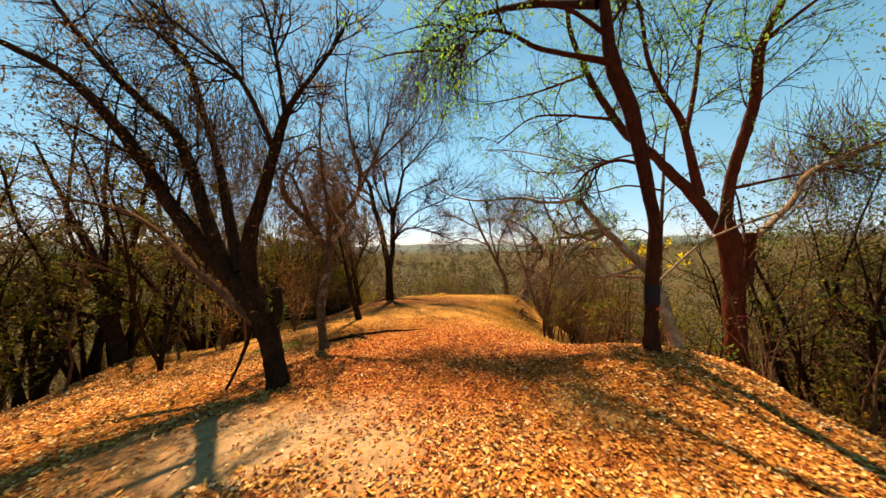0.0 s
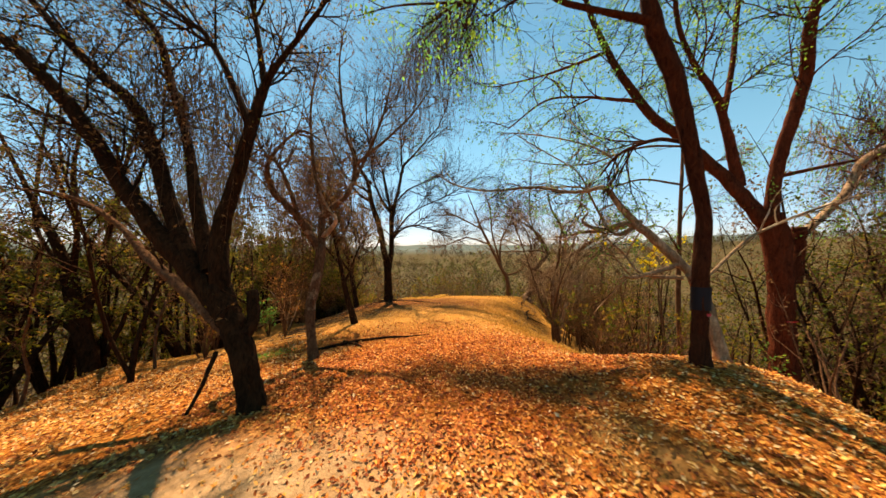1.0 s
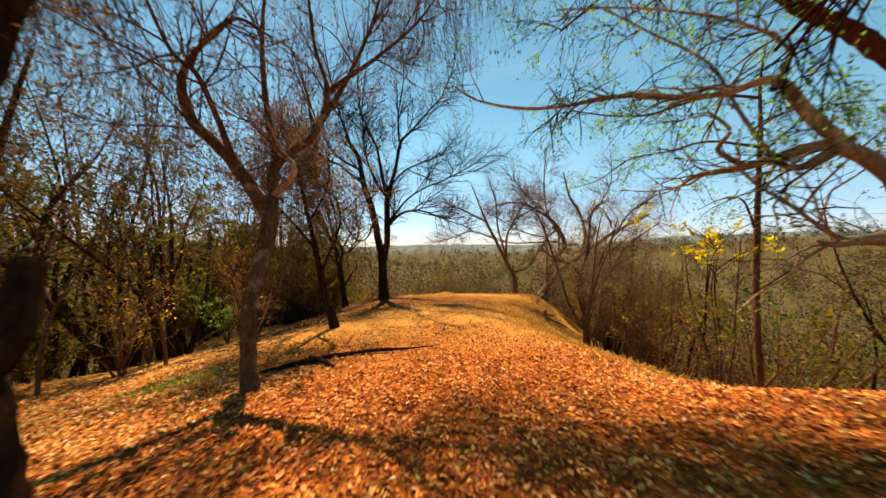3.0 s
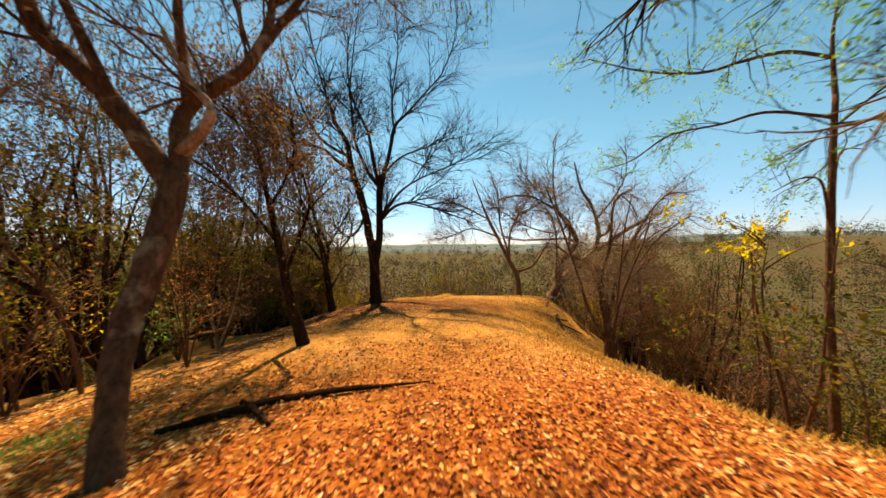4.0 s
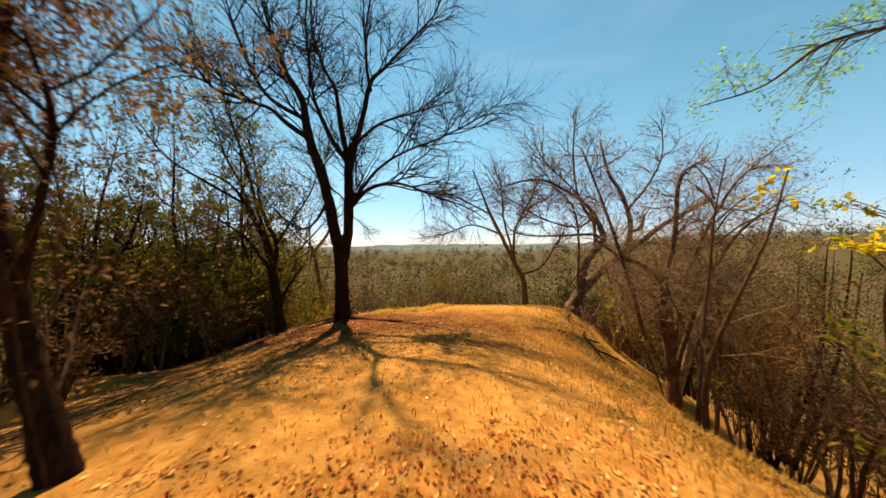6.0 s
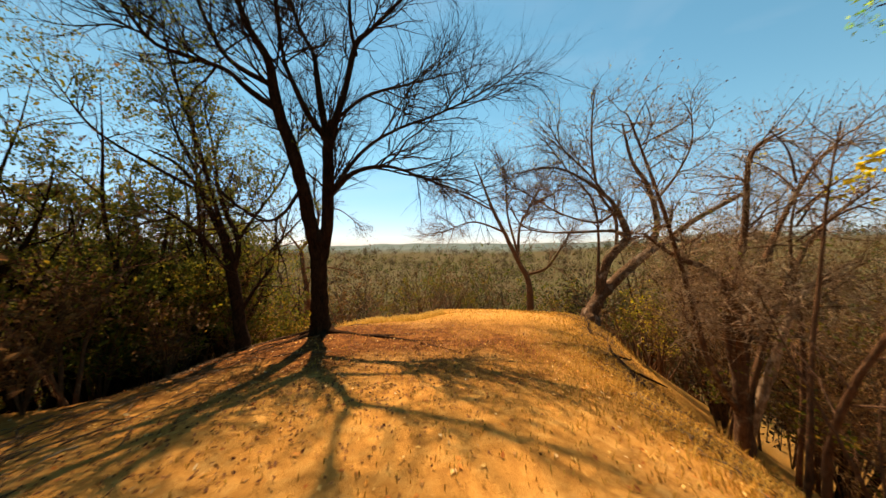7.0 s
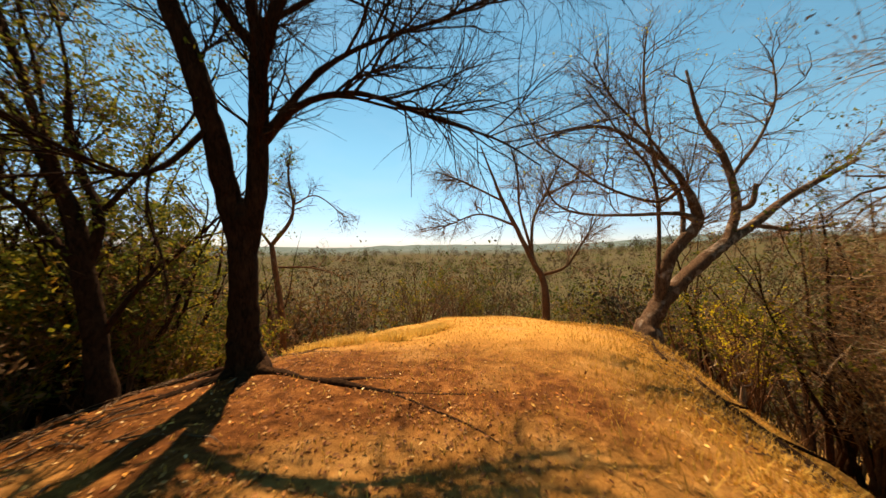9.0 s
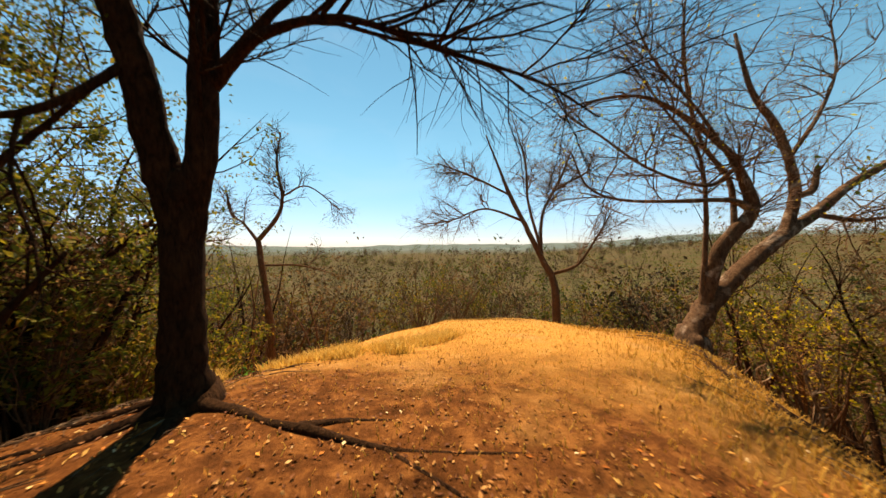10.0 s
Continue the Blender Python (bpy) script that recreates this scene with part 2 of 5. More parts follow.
    bp.inputs["Strength"].default_value, bp.inputs["Distance"].default_value = 0.7, 0.06
    hs = n.new("ShaderNodeMath")
    hs.operation = 'ADD'
    l.new(mid.outputs[0], hs.inputs[0])
    l.new(fine.outputs[0], hs.inputs[1])
    l.new(hs.outputs[0], bp.inputs["Height"])
    l.new(bp.outputs[0], p.inputs["Normal"])
    return m


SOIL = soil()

# ---- the ridge and the country round it ----
BASES = [  # where the main trees meet the ground
    (-2.57, 4.62, -0.13), (-2.75, 6.89, -0.31), (-2.89, 10.2, -0.41), (-3.03, 17.09, -0.93), (3.44, 4.86, 0.15),
    (4.44, 5.45, -0.2), (6.25, 6.3, -0.70), (-9.81, 9.05, -1.49), (5.57, 20.7, -1.55),
    (-4.69, 16.7, -1.2), (5.33, 14.83, -2.42), (-8.5, 14.5, -1.75), (0.9, 5.6, -0.09), (1.8, 4.6, 0.1),
]


def soft(v, k=0.5):
    return np.where(v / k > 30, v, k * np.log1p(np.exp(np.minimum(v / k, 30))))


def ripple(x, y, s, seed):
    r = np.random.default_rng(seed)
    z = 0
    for _ in range(7):
        a, f, ph = r.uniform(0, 2 * np.pi), s * r.uniform(0.6, 2.2), r.uniform(0, 6.28)
        z = z + np.sin(f * (x * np.cos(a) + y * np.sin(a)) + ph) / 7
    return z


def crest(y):
    ys = [-60, -10, 0, 4.6, 10, 16, 19.5, 25, 30, 34, 50, 70]
    zs = [-1.5, 0.1, 0.12, 0.05, -0.38, -0.80, -0.98, -1.95, -2.95, -4.6, -11, -16]
    return sum(np.interp(y + d, ys, zs) for d in (-1.2, -0.6, 0, 0.6, 1.2)) / 5


def rough_ground(x, y):
    right = sum(np.interp(y + d, [-10, 0, 2, 4.9, 6, 7.5, 12, 15, 20, 26, 34], [7.5, 6.5, 6.0, 5.0, 4.3, 3.5, 2.8, 2.9, 5.0, 6.0, 7.0]) for d in (-1, 0, 1)) / 3
    left = sum(np.interp(y + d, [-10, 0, 6, 10, 15, 17, 20, 25, 30], [-12, -11, -10, -9.3, -6.5, -5.3, -3.6, -2.4, -0.5]) for d in (-1, 0, 1)) / 3
    z = crest(y) - 0.19 * soft(-2.4 - x) - 0.42 * soft(left - x, 0.6) - 0.25 * soft(x - right + 1.7, 0.5) - 0.38 * soft(x - right, 0.45)
    z = z - 0.24 * (1 / (1 + np.exp((x + 0.35) / 0.22))) * np.clip((y - 17.8) / 2.2, 0, 1)
    far = np.hypot(x, y - 10)
    az = np.arctan2(x, y - 10)
    low = -9.5 + 1.6 * ripple(x, y, 0.05, 3) - 4 * np.clip((far - 60) / 200, 0, 1)
    low = low + 19 * np.clip((far - 60) / 170, 0, 1) ** 1.3 * np.clip((az - 0.25) / 0.6, 0, 1) * (az < 2.4)
    low = low + np.clip((far - 250) / 500, 0, 1) * (18 + 8 * ripple(x, y, 0.006, 5) + 2 * ripple(x, y, 0.03, 6))
    low = low + np.clip((far - 650) / 250, 0, 1) * (5 + 16 * ripple(x, y, 0.005, 12) + 5 * ripple(x, y, 0.03, 13))
    z = low + soft(z - low, 1.2)
    return z + 0.035 * ripple(x, y, 1.3, 8) * np.clip(1.5 - far / 60, 0, 1) + 0.012 * ripple(x, y, 5.0, 9)


MENDS = [(bx, by, bz - float(rough_ground(np.float64(bx), np.float64(by)))) for bx, by, bz in BASES]


def ground_at(x, y):
    x, y = np.asarray(x, float), np.asarray(y, float)
    z = rough_ground(x, y)
    for bx, by, dz in MENDS:
        z = z + dz * np.exp(-((x - bx) ** 2 + (y - by) ** 2) / 2.2)
    return z


def mesh_of(name, verts, faces, mat, smooth=True):
    me = bpy.data.meshes.new(name)
    me.from_pydata(np.asarray(verts).reshape(-1, 3).tolist(), [], faces if isinstance(faces, list) else faces.tolist())
    if smooth:
        me.polygons.foreach_set("use_smooth", [True] * len(me.polygons))
    me.materials.append(mat)
    return me


def piece(name, verts, faces, mat, parent=None, label="", smooth=True):
    ob = new(name, mesh_of(name, verts, faces, mat, smooth))
    if parent:
        ob.parent = parent
    return tagged(ob, label)


def build_ground():
    u = np.linspace(-1, 1, 221)
    v = np.linspace(-1, 1, 231)
    xs, ys = 2.2 * np.sinh(7.9 * u), 10 + 3.2 * np.sinh(7.5 * v)
    X, Y = np.meshgrid(xs, ys)
    Z = ground_at(X, Y)
    nx, ny = len(xs), len(ys)
    i = (np.arange(ny - 1)[:, None] * nx + np.arange(nx - 1)[None]).ravel()
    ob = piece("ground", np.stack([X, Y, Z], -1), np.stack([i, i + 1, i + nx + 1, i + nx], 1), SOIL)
    tagged(ob, "dry leaf-littered clay ridge falling away into brown wooded country", "ground", kind="structure")


build_ground()


# ---- how plants grow ----
def curve_through(pts, n):
    """n points with radii on a smooth line through the given (x, y, z, r)."""
    p = np.array(pts, float)
    p = np.vstack([2 * p[0] - p[1], p, 2 * p[-1] - p[-2]])
    p[0, 3], p[-1, 3] = p[1, 3], p[-2, 3]
    out = []
    for s in np.linspace(0, len(pts) - 1.0001, n):
        i, t = int(s), s - int(s)
        a, b, c, d = p[i:i + 4]
        out.append(0.5 * (2 * b + (c - a) * t + (2 * a - 5 * b + 4 * c - d) * t * t + (3 * b - a - 3 * c + d) * t ** 3))
    return np.array(out)


def tubes(P, R, sides, rng=None, knobbly=0.0):
    """Tapering tubes along N lines of K points."""
    N, K, _ = P.shape
    T = np.gradient(P, axis=1)
    T /= np.linalg.norm(T, axis=2, keepdims=True) + 1e-9
    ref = np.where(np.abs(T[:, :1, 2:]) > 0.8, np.array([[[1.0, 0, 0]]]), np.array([[[0, 0, 1.0]]]))
    A = np.cross(T, np.broadcast_to(ref, T.shape))
    A /= np.linalg.norm(A, axis=2, keepdims=True) + 1e-9
    B = np.cross(T, A)
    ang = np.linspace(0, 2 * np.pi, sides, endpoint=False)
    rad = np.repeat(R[:, :, None], sides, 2)
    if knobbly:
        wob = rng.normal(0, knobbly, rad.shape)
        for _ in range(2):
            wob = (wob + np.roll(wob, 1, 1) + np.roll(wob, -1, 1)) / 2.2
        wob = (wob + np.roll(wob, 1, 2)) / 1.5
        rad = rad * (1 + wob + knobbly * np.sin(3 * ang + rng.uniform(0, 6)))
    V = P[:, :, None] + rad[..., None] * (A[:, :, None] * np.cos(ang)[:, None] + B[:, :, None] * np.sin(ang)[:, None])
    idx = np.arange(N * K * sides).reshape(N, K, sides)
    q = np.stack([idx[:, :-1], np.roll(idx[:, :-1], -1, 2), np.roll(idx[:, 1:], -1, 2), idx[:, 1:]], -1).reshape(-1, 4)
    return V.reshape(-1, 3), q


def capped(V, F, sides):
    """The one tube V, F with its far end closed."""
    n = len(V)
    tip = V[-sides:].mean(0)
    V = np.vstack([V, tip])
    return V, F.tolist() + [[n - sides + i, n - sides + (i + 1) % sides, n] for i in range(sides)]


def sprout(rng, P, R, per_metre, length, angle, rise, wander, thick, K=5, low=0.2, flat=0.0):
    """Side shoots of the lines P: their points and radii."""
    seg = np.linalg.norm(np.diff(P, axis=1), axis=2)
    long = seg.sum(1)
    n = max(1, int(per_metre * long.sum()))
    who = rng.choice(len(P), n, p=long / long.sum())
    t = rng.uniform(low, 1.0, n) * (P.shape[1] - 1.001)
    i = t.astype(int)
    f = (t - i)[:, None]
    at = P[who, i] * (1 - f) + P[who, i + 1] * f
    r = R[who, i] * (1 - f[:, 0]) + R[who, i + 1] * f[:, 0]
    d = P[who, i + 1] - P[who, i]
    d /= np.linalg.norm(d, axis=1, keepdims=True) + 1e-9
    side = np.cross(d, rng.normal(size=(n, 3)))
    side[:, 2] *= 1 - flat
    side /= np.linalg.norm(side, axis=1, keepdims=True) + 1e-9
    a = np.radians(rng.normal(angle, 12, n))[:, None]
    d = d * np.cos(a) + side * np.sin(a)
    L = length * rng.uniform(0.45, 1.2, n) * (1 - 0.45 * t / P.shape[1])
    pts, cur = [at], at
    for k in range(1, K):
        d = d + rng.normal(0, wander, (n, 3))
        d[:, 2] += rise
        d /= np.linalg.norm(d, axis=1, keepdims=True)
        cur = cur + d * (L / (K - 1))[:, None]
        pts.append(cur)
    r0 = np.minimum(r * 0.7, thick * (0.6 + 0.5 * L / length))
    return np.stack(pts, 1), r0[:, None] * np.linspace(1, 0.3, K)[None]


def blades(rng, P, per_metre, size, wide=0.5, spread=0.05, hang=0.0):
    """Small folded leaves along the lines P."""
    long = np.linalg.norm(np.diff(P, axis=1), axis=2).sum(1)
    n = max(1, int(per_metre * long.sum()))
    who = rng.choice(len(P), n, p=long / long.sum())
    t = rng.uniform(0.15, 1, n) * (P.shape[1] - 1.001)
    i = t.astype(int)
    f = (t - i)[:, None]
    at = P[who, i] * (1 - f) + P[who, i + 1] * f + rng.normal(0, spread, (n, 3))
    return folded(rng, at, size, wide, hang)


def folded(rng, at, size, wide=0.5, hang=0.0, flatness=0.0):
    n = len(at)
    d = rng.normal(size=(n, 3))
    d[:, 2] = d[:, 2] * (1 - flatness) - hang
    d /= np.linalg.norm(d, axis=1, keepdims=True) + 1e-9
    up = rng.normal(size=(n, 3)) * (1 - 0.6 * flatness) + np.array([0, 0, 2.0 * flatness])
    s = np.cross(d, up)
    s /= np.linalg.norm(s, axis=1, keepdims=True) + 1e-9
    up = np.cross(s, d)
    L = (size * rng.uniform(0.6, 1.35, n))[:, None]
    W = L * wide * 0.5
    fold = W * rng.uniform(0.1, 0.8, (n, 1)) * (1 - 0.6 * flatness)
    V = np.stack([at, at + d * L * 0.45 + s * W + up * fold, at + d * L + up * L * rng.uniform(-0.25, 0.25, (n, 1)) * (1 - 0.7 * flatness), at + d * L * 0.45 - s * W + up * fold], 1)
    k = np.arange(n) * 4
    return V.reshape(-1, 3), np.vstack([np.stack([k, k + 1, k + 2], 1), np.stack([k, k + 2, k + 3], 1)])


def joined(sets):
    V, F, n = [], [], 0
    for v, f in sets:
        V.append(v)
        F += (np.asarray(f) + n).tolist()
        n += len(v)
    return np.vstack(V), F


def lines_of(limbs, K=12):
    c = np.stack([curve_through(p, K) for p in limbs])
    return c[..., :3], c[..., 3]


def tree(name, base, limbs, seed, bark_mat, twig_mat, orders, leaves=(), pale=BARK_PALE, label="", category="tree", coarse=0):
    """A tree from its main limbs, (kind, [(x, y, z, r), ...]); orders of side shoots; and leaves (material, per metre, size, label)."""
    rng = np.random.default_rng(seed)
    top = tagged(new(name), label, category)
    top.location = base
    for kind, pts in limbs:
        n = (3 if coarse else 5) * len(pts)
        c = curve_through(pts, n)
        c[1:-1, :3] += rng.normal(0, 0.05, (n - 2, 3)) * c[1:-1, 3:]
        if kind == 'trunk' or (kind == 'stem' and pts[0][2] < 0.01):
            c[0, 2] = min(-0.5, float(ground_at(base[0], base[1])) - base[2] - 0.4)
        sides = coarse or (14 if pts[0][3] > 0.09 else 9)
        V, F = tubes(c[None, :, :3], c[None, :, 3], sides, rng, 0.055)
        V, F = capped(V, F, sides)
        plain = 'limb' if kind == 'pale_limb' else kind
        piece(plain, V, F, pale if kind == 'pale_limb' else bark_mat, top, "bleached pale bark" if kind == 'pale_limb' else "")
    P, R = lines_of([p for k, p in limbs if k not in ('trunk', 'prop', 'stub')])
    sets = []
    for o, (per, length, angle, rise, wander, thick, K, sides) in enumerate(orders):
        P2, R2 = sprout(rng, P, R, per, length, angle, rise, wander, thick, K, 0.15 if o else 0.3)
        if o == 0:
            for k in range(len(P2)):
                piece("branch", *tubes(P2[k:k + 1], R2[k:k + 1], sides), bark_mat, top)
        else:
            sets.append(tubes(P2, R2, sides))
        P, R = P2, R2
    if sets:
        V, F = joined(sets)
        tagged(piece("crown", V, F, twig_mat, top), "tangle of fine twigs", kind="stuff")
    for mat, per, size, text in leaves:
        V, F = blades(rng, P, per, size)
        tagged(piece("foliage", V, F, mat, top, text, smooth=False), kind="stuff")
    return top


# ---- the main trees, along the ridge ----
DARK_TREE = [
    ('trunk', [(0.00, 0.00, 0.00, 0.173), (-0.07, 0.05, 0.37, 0.150), (-0.25, 0.12, 0.84, 0.158), (-0.46, 0.20, 1.18, 0.161), (-0.62, 0.28, 1.55, 0.151)]),
    ('limb', [(-0.49, 0.22, 1.18, 0.135), (-1.03, 0.30, 1.73, 0.132), (-1.60, 0.36, 2.34, 0.120), (-2.05, 0.40, 2.91, 0.107), (-2.56, 0.42, 3.69, 0.094), (-3.14, 0.42, 4.41, 0.085), (-3.87, 0.40, 5.11, 0.067), (-4.87, 0.36, 5.62, 0.050), (-5.81, 0.30, 6.04, 0.029)]),
    ('limb', [(-0.58, 0.26, 1.45, 0.130), (-0.68, 0.34, 2.25, 0.113), (-0.53, 0.42, 2.96, 0.094), (-0.34, 0.50, 3.81, 0.082), (-0.19, 0.58, 4.48, 0.062), (0.02, 0.64, 4.91, 0.042), (0.58, 0.75, 5.79, 0.029), (0.91, 0.85, 6.53, 0.015)]),
    ('limb', [(-0.34, 0.50, 3.79, 0.058), (-0.72, 0.70, 4.53, 0.050), (-1.30, 0.95, 5.44, 0.041), (-1.77, 1.10, 5.85, 0.035), (-2.82, 1.35, 6.70, 0.032), (-3.83, 1.50, 7.46, 0.025)]),
    ('limb', [(-0.19, 0.58, 4.48, 0.049), (-0.45, 0.85, 5.39, 0.040), (-0.77, 1.15, 6.32, 0.034), (-1.17, 1.45, 7.35, 0.024)]),
    ('pale_limb', [(-0.27, 0.10, 0.80, 0.076), (-0.71, 0.25, 1.12, 0.075), (-1.37, 0.50, 1.52, 0.071), (-2.08, 0.75, 1.92, 0.065), (-2.83, 1.00, 2.47, 0.045), (-3.80, 1.20, 2.93, 0.036), (-5.04, 1.35, 3.13, 0.019)]),
    ('limb', [(-0.98, 0.30, 1.77, 0.111), (-1.47, 0.50, 2.54, 0.102), (-1.88, 0.70, 3.37, 0.096), (-2.42, 0.90, 4.30, 0.088), (-3.14, 1.10, 4.88, 0.076), (-4.02, 1.30, 5.65, 0.063), (-5.06, 1.50, 6.71, 0.053), (-5.71, 1.60, 7.48, 0.037)]),
    ('limb', [(-0.79, 0.30, 1.77, 0.092), (-1.23, 0.60, 2.84, 0.083), (-1.71, 1.00, 3.86, 0.067), (-2.30, 1.40, 4.91, 0.060), (-2.98, 1.80, 6.19, 0.056), (-4.01, 2.10, 7.14, 0.045), (-4.87, 2.30, 8.09, 0.032)]),
    ('limb', [(-0.18, 0.12, 0.89, 0.070), (-0.11, 0.20, 1.09, 0.077), (-0.19, 0.30, 1.48, 0.072)]),
    ('prop', [(-0.44, -0.02, 0.75, 0.028), (-0.52, -0.16, 0.36, 0.024), (-0.61, -0.27, 0.08, 0.020)]),
]
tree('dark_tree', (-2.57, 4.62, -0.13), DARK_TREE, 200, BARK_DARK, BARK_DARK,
     [(3.6, 1.7, 40, 0.04, 0.15, 0.02, 6, 5), (6.5, 0.9, 42, -0.03, 0.2, 0.009, 5, 4), (7.0, 0.5, 45, -0.16, 0.22, 0.0055, 4, 3)],
     [(LEAF_BROWN, 6, 0.055, 'withered brown leaves'), (LEAF_OLIVE, 1.6, 0.06, 'sparse olive leaves')], label='dark many-limbed tree leaning over the path, almost leafless', category='tree', pale=BARK_TWIST)

TWISTED_TREE = [
    ('trunk', [(0.00, 0.00, 0.00, 0.110), (-0.11, 0.14, 0.40, 0.092), (-0.22, 0.34, 1.00, 0.099), (-0.17, 0.55, 1.65, 0.107), (-0.15, 0.75, 2.35, 0.111)]),
    ('limb', [(-0.19, 0.72, 2.24, 0.102), (-0.58, 0.62, 2.91, 0.085), (-0.91, 0.55, 3.29, 0.077), (-1.14, 0.51, 3.54, 0.068), (-1.23, 0.44, 4.04, 0.052), (-0.96, 0.38, 4.45, 0.033), (-0.41, 0.29, 4.80, 0.026), (0.13, 0.22, 4.51, 0.014)]),
    ('limb', [(-0.15, 0.75, 2.35, 0.087), (-0.16, 0.88, 3.03, 0.073), (0.35, 1.03, 3.57, 0.062), (0.50, 1.17, 4.31, 0.038), (0.21, 1.33, 5.22, 0.026), (-0.04, 1.59, 6.87, 0.023), (-0.01, 1.75, 7.89, 0.019)]),
    ('pale_limb', [(-0.17, 0.78, 2.51, 0.064), (0.19, 0.71, 2.89, 0.047), (0.05, 0.66, 3.15, 0.031), (-0.13, 0.58, 3.56, 0.019)]),
    ('limb', [(-0.58, 0.62, 2.91, 0.046), (-0.84, 0.27, 3.98, 0.033), (-1.09, 0.12, 4.27, 0.025), (-1.26, -0.18, 5.01, 0.017)]),
    ('limb', [(-0.16, 0.88, 3.03, 0.055), (-0.55, 1.20, 4.50, 0.042), (-0.72, 1.50, 6.00, 0.028), (-0.60, 1.80, 7.60, 0.012)]),
    ('limb', [(0.35, 1.03, 3.57, 0.050), (0.75, 1.45, 4.70, 0.038), (1.10, 1.90, 6.10, 0.026), (1.30, 2.20, 7.60, 0.011)]),
    ('limb', [(0.50, 1.17, 4.31, 0.042), (1.20, 1.55, 5.10, 0.032), (1.90, 1.90, 6.00, 0.022), (2.50, 2.20, 7.10, 0.010)]),
]
tree('twisted_tree', (-2.75, 6.89, -0.32), TWISTED_TREE, 201, BARK_TWIST, TWIG_GREY,
     [(4.4, 1.7, 48, 0.03, 0.2, 0.016, 6, 5), (5.8, 1.0, 46, 0.02, 0.24, 0.008, 5, 4), (6.0, 0.6, 45, -0.02, 0.24, 0.0055, 4, 3)],
     [(LEAF_BROWN, 2.0, 0.05, 'withered brown leaves')], label='twisted tree with flaking pale bark and bare tangled twigs', category='tree')

BROWN_LEAF_TREE = [
    ('trunk', [(0.00, 0.00, 0.00, 0.121), (-0.10, 0.00, 0.34, 0.100), (-0.24, 0.00, 0.81, 0.084), (-0.36, 0.00, 1.39, 0.071), (-0.51, 0.00, 2.11, 0.058)]),
    ('limb', [(-0.51, 0.00, 2.11, 0.053), (-0.70, 0.07, 2.78, 0.040), (-0.94, 0.15, 3.70, 0.030), (-1.24, 0.23, 4.58, 0.020), (-1.45, 0.30, 5.33, 0.011)]),
    ('limb', [(-0.34, 0.00, 1.24, 0.039), (-0.00, -0.12, 1.96, 0.028), (0.20, -0.21, 2.50, 0.020), (0.13, -0.30, 3.01, 0.012)]),
    ('limb', [(-0.44, 0.00, 1.82, 0.037), (-1.16, 0.15, 2.58, 0.027), (-1.80, 0.27, 3.14, 0.023), (-2.65, 0.40, 3.66, 0.015)]),
    ('limb', [(-0.62, 0.04, 2.48, 0.029), (-0.20, -0.14, 3.07, 0.020), (-0.01, -0.30, 3.61, 0.015), (-0.07, -0.46, 4.09, 0.009)]),
]
tree('brown_leaf_tree', (-2.89, 10.2, -0.41), BROWN_LEAF_TREE, 202, BARK_DARK, TWIG_DRY,
     [(5.0, 1.9, 48, 0.04, 0.16, 0.014, 6, 5), (5.0, 0.8, 45, 0.0, 0.2, 0.007, 5, 4), (6.0, 0.4, 45, -0.05, 0.2, 0.0035, 4, 3)],
     [(LEAF_BROWN, 34, 0.055, 'small withered brown leaves'), (LEAF_OLIVE, 6, 0.05, 'sparse olive leaves')], label='small tree hung with withered brown leaves beside the path', category='tree')

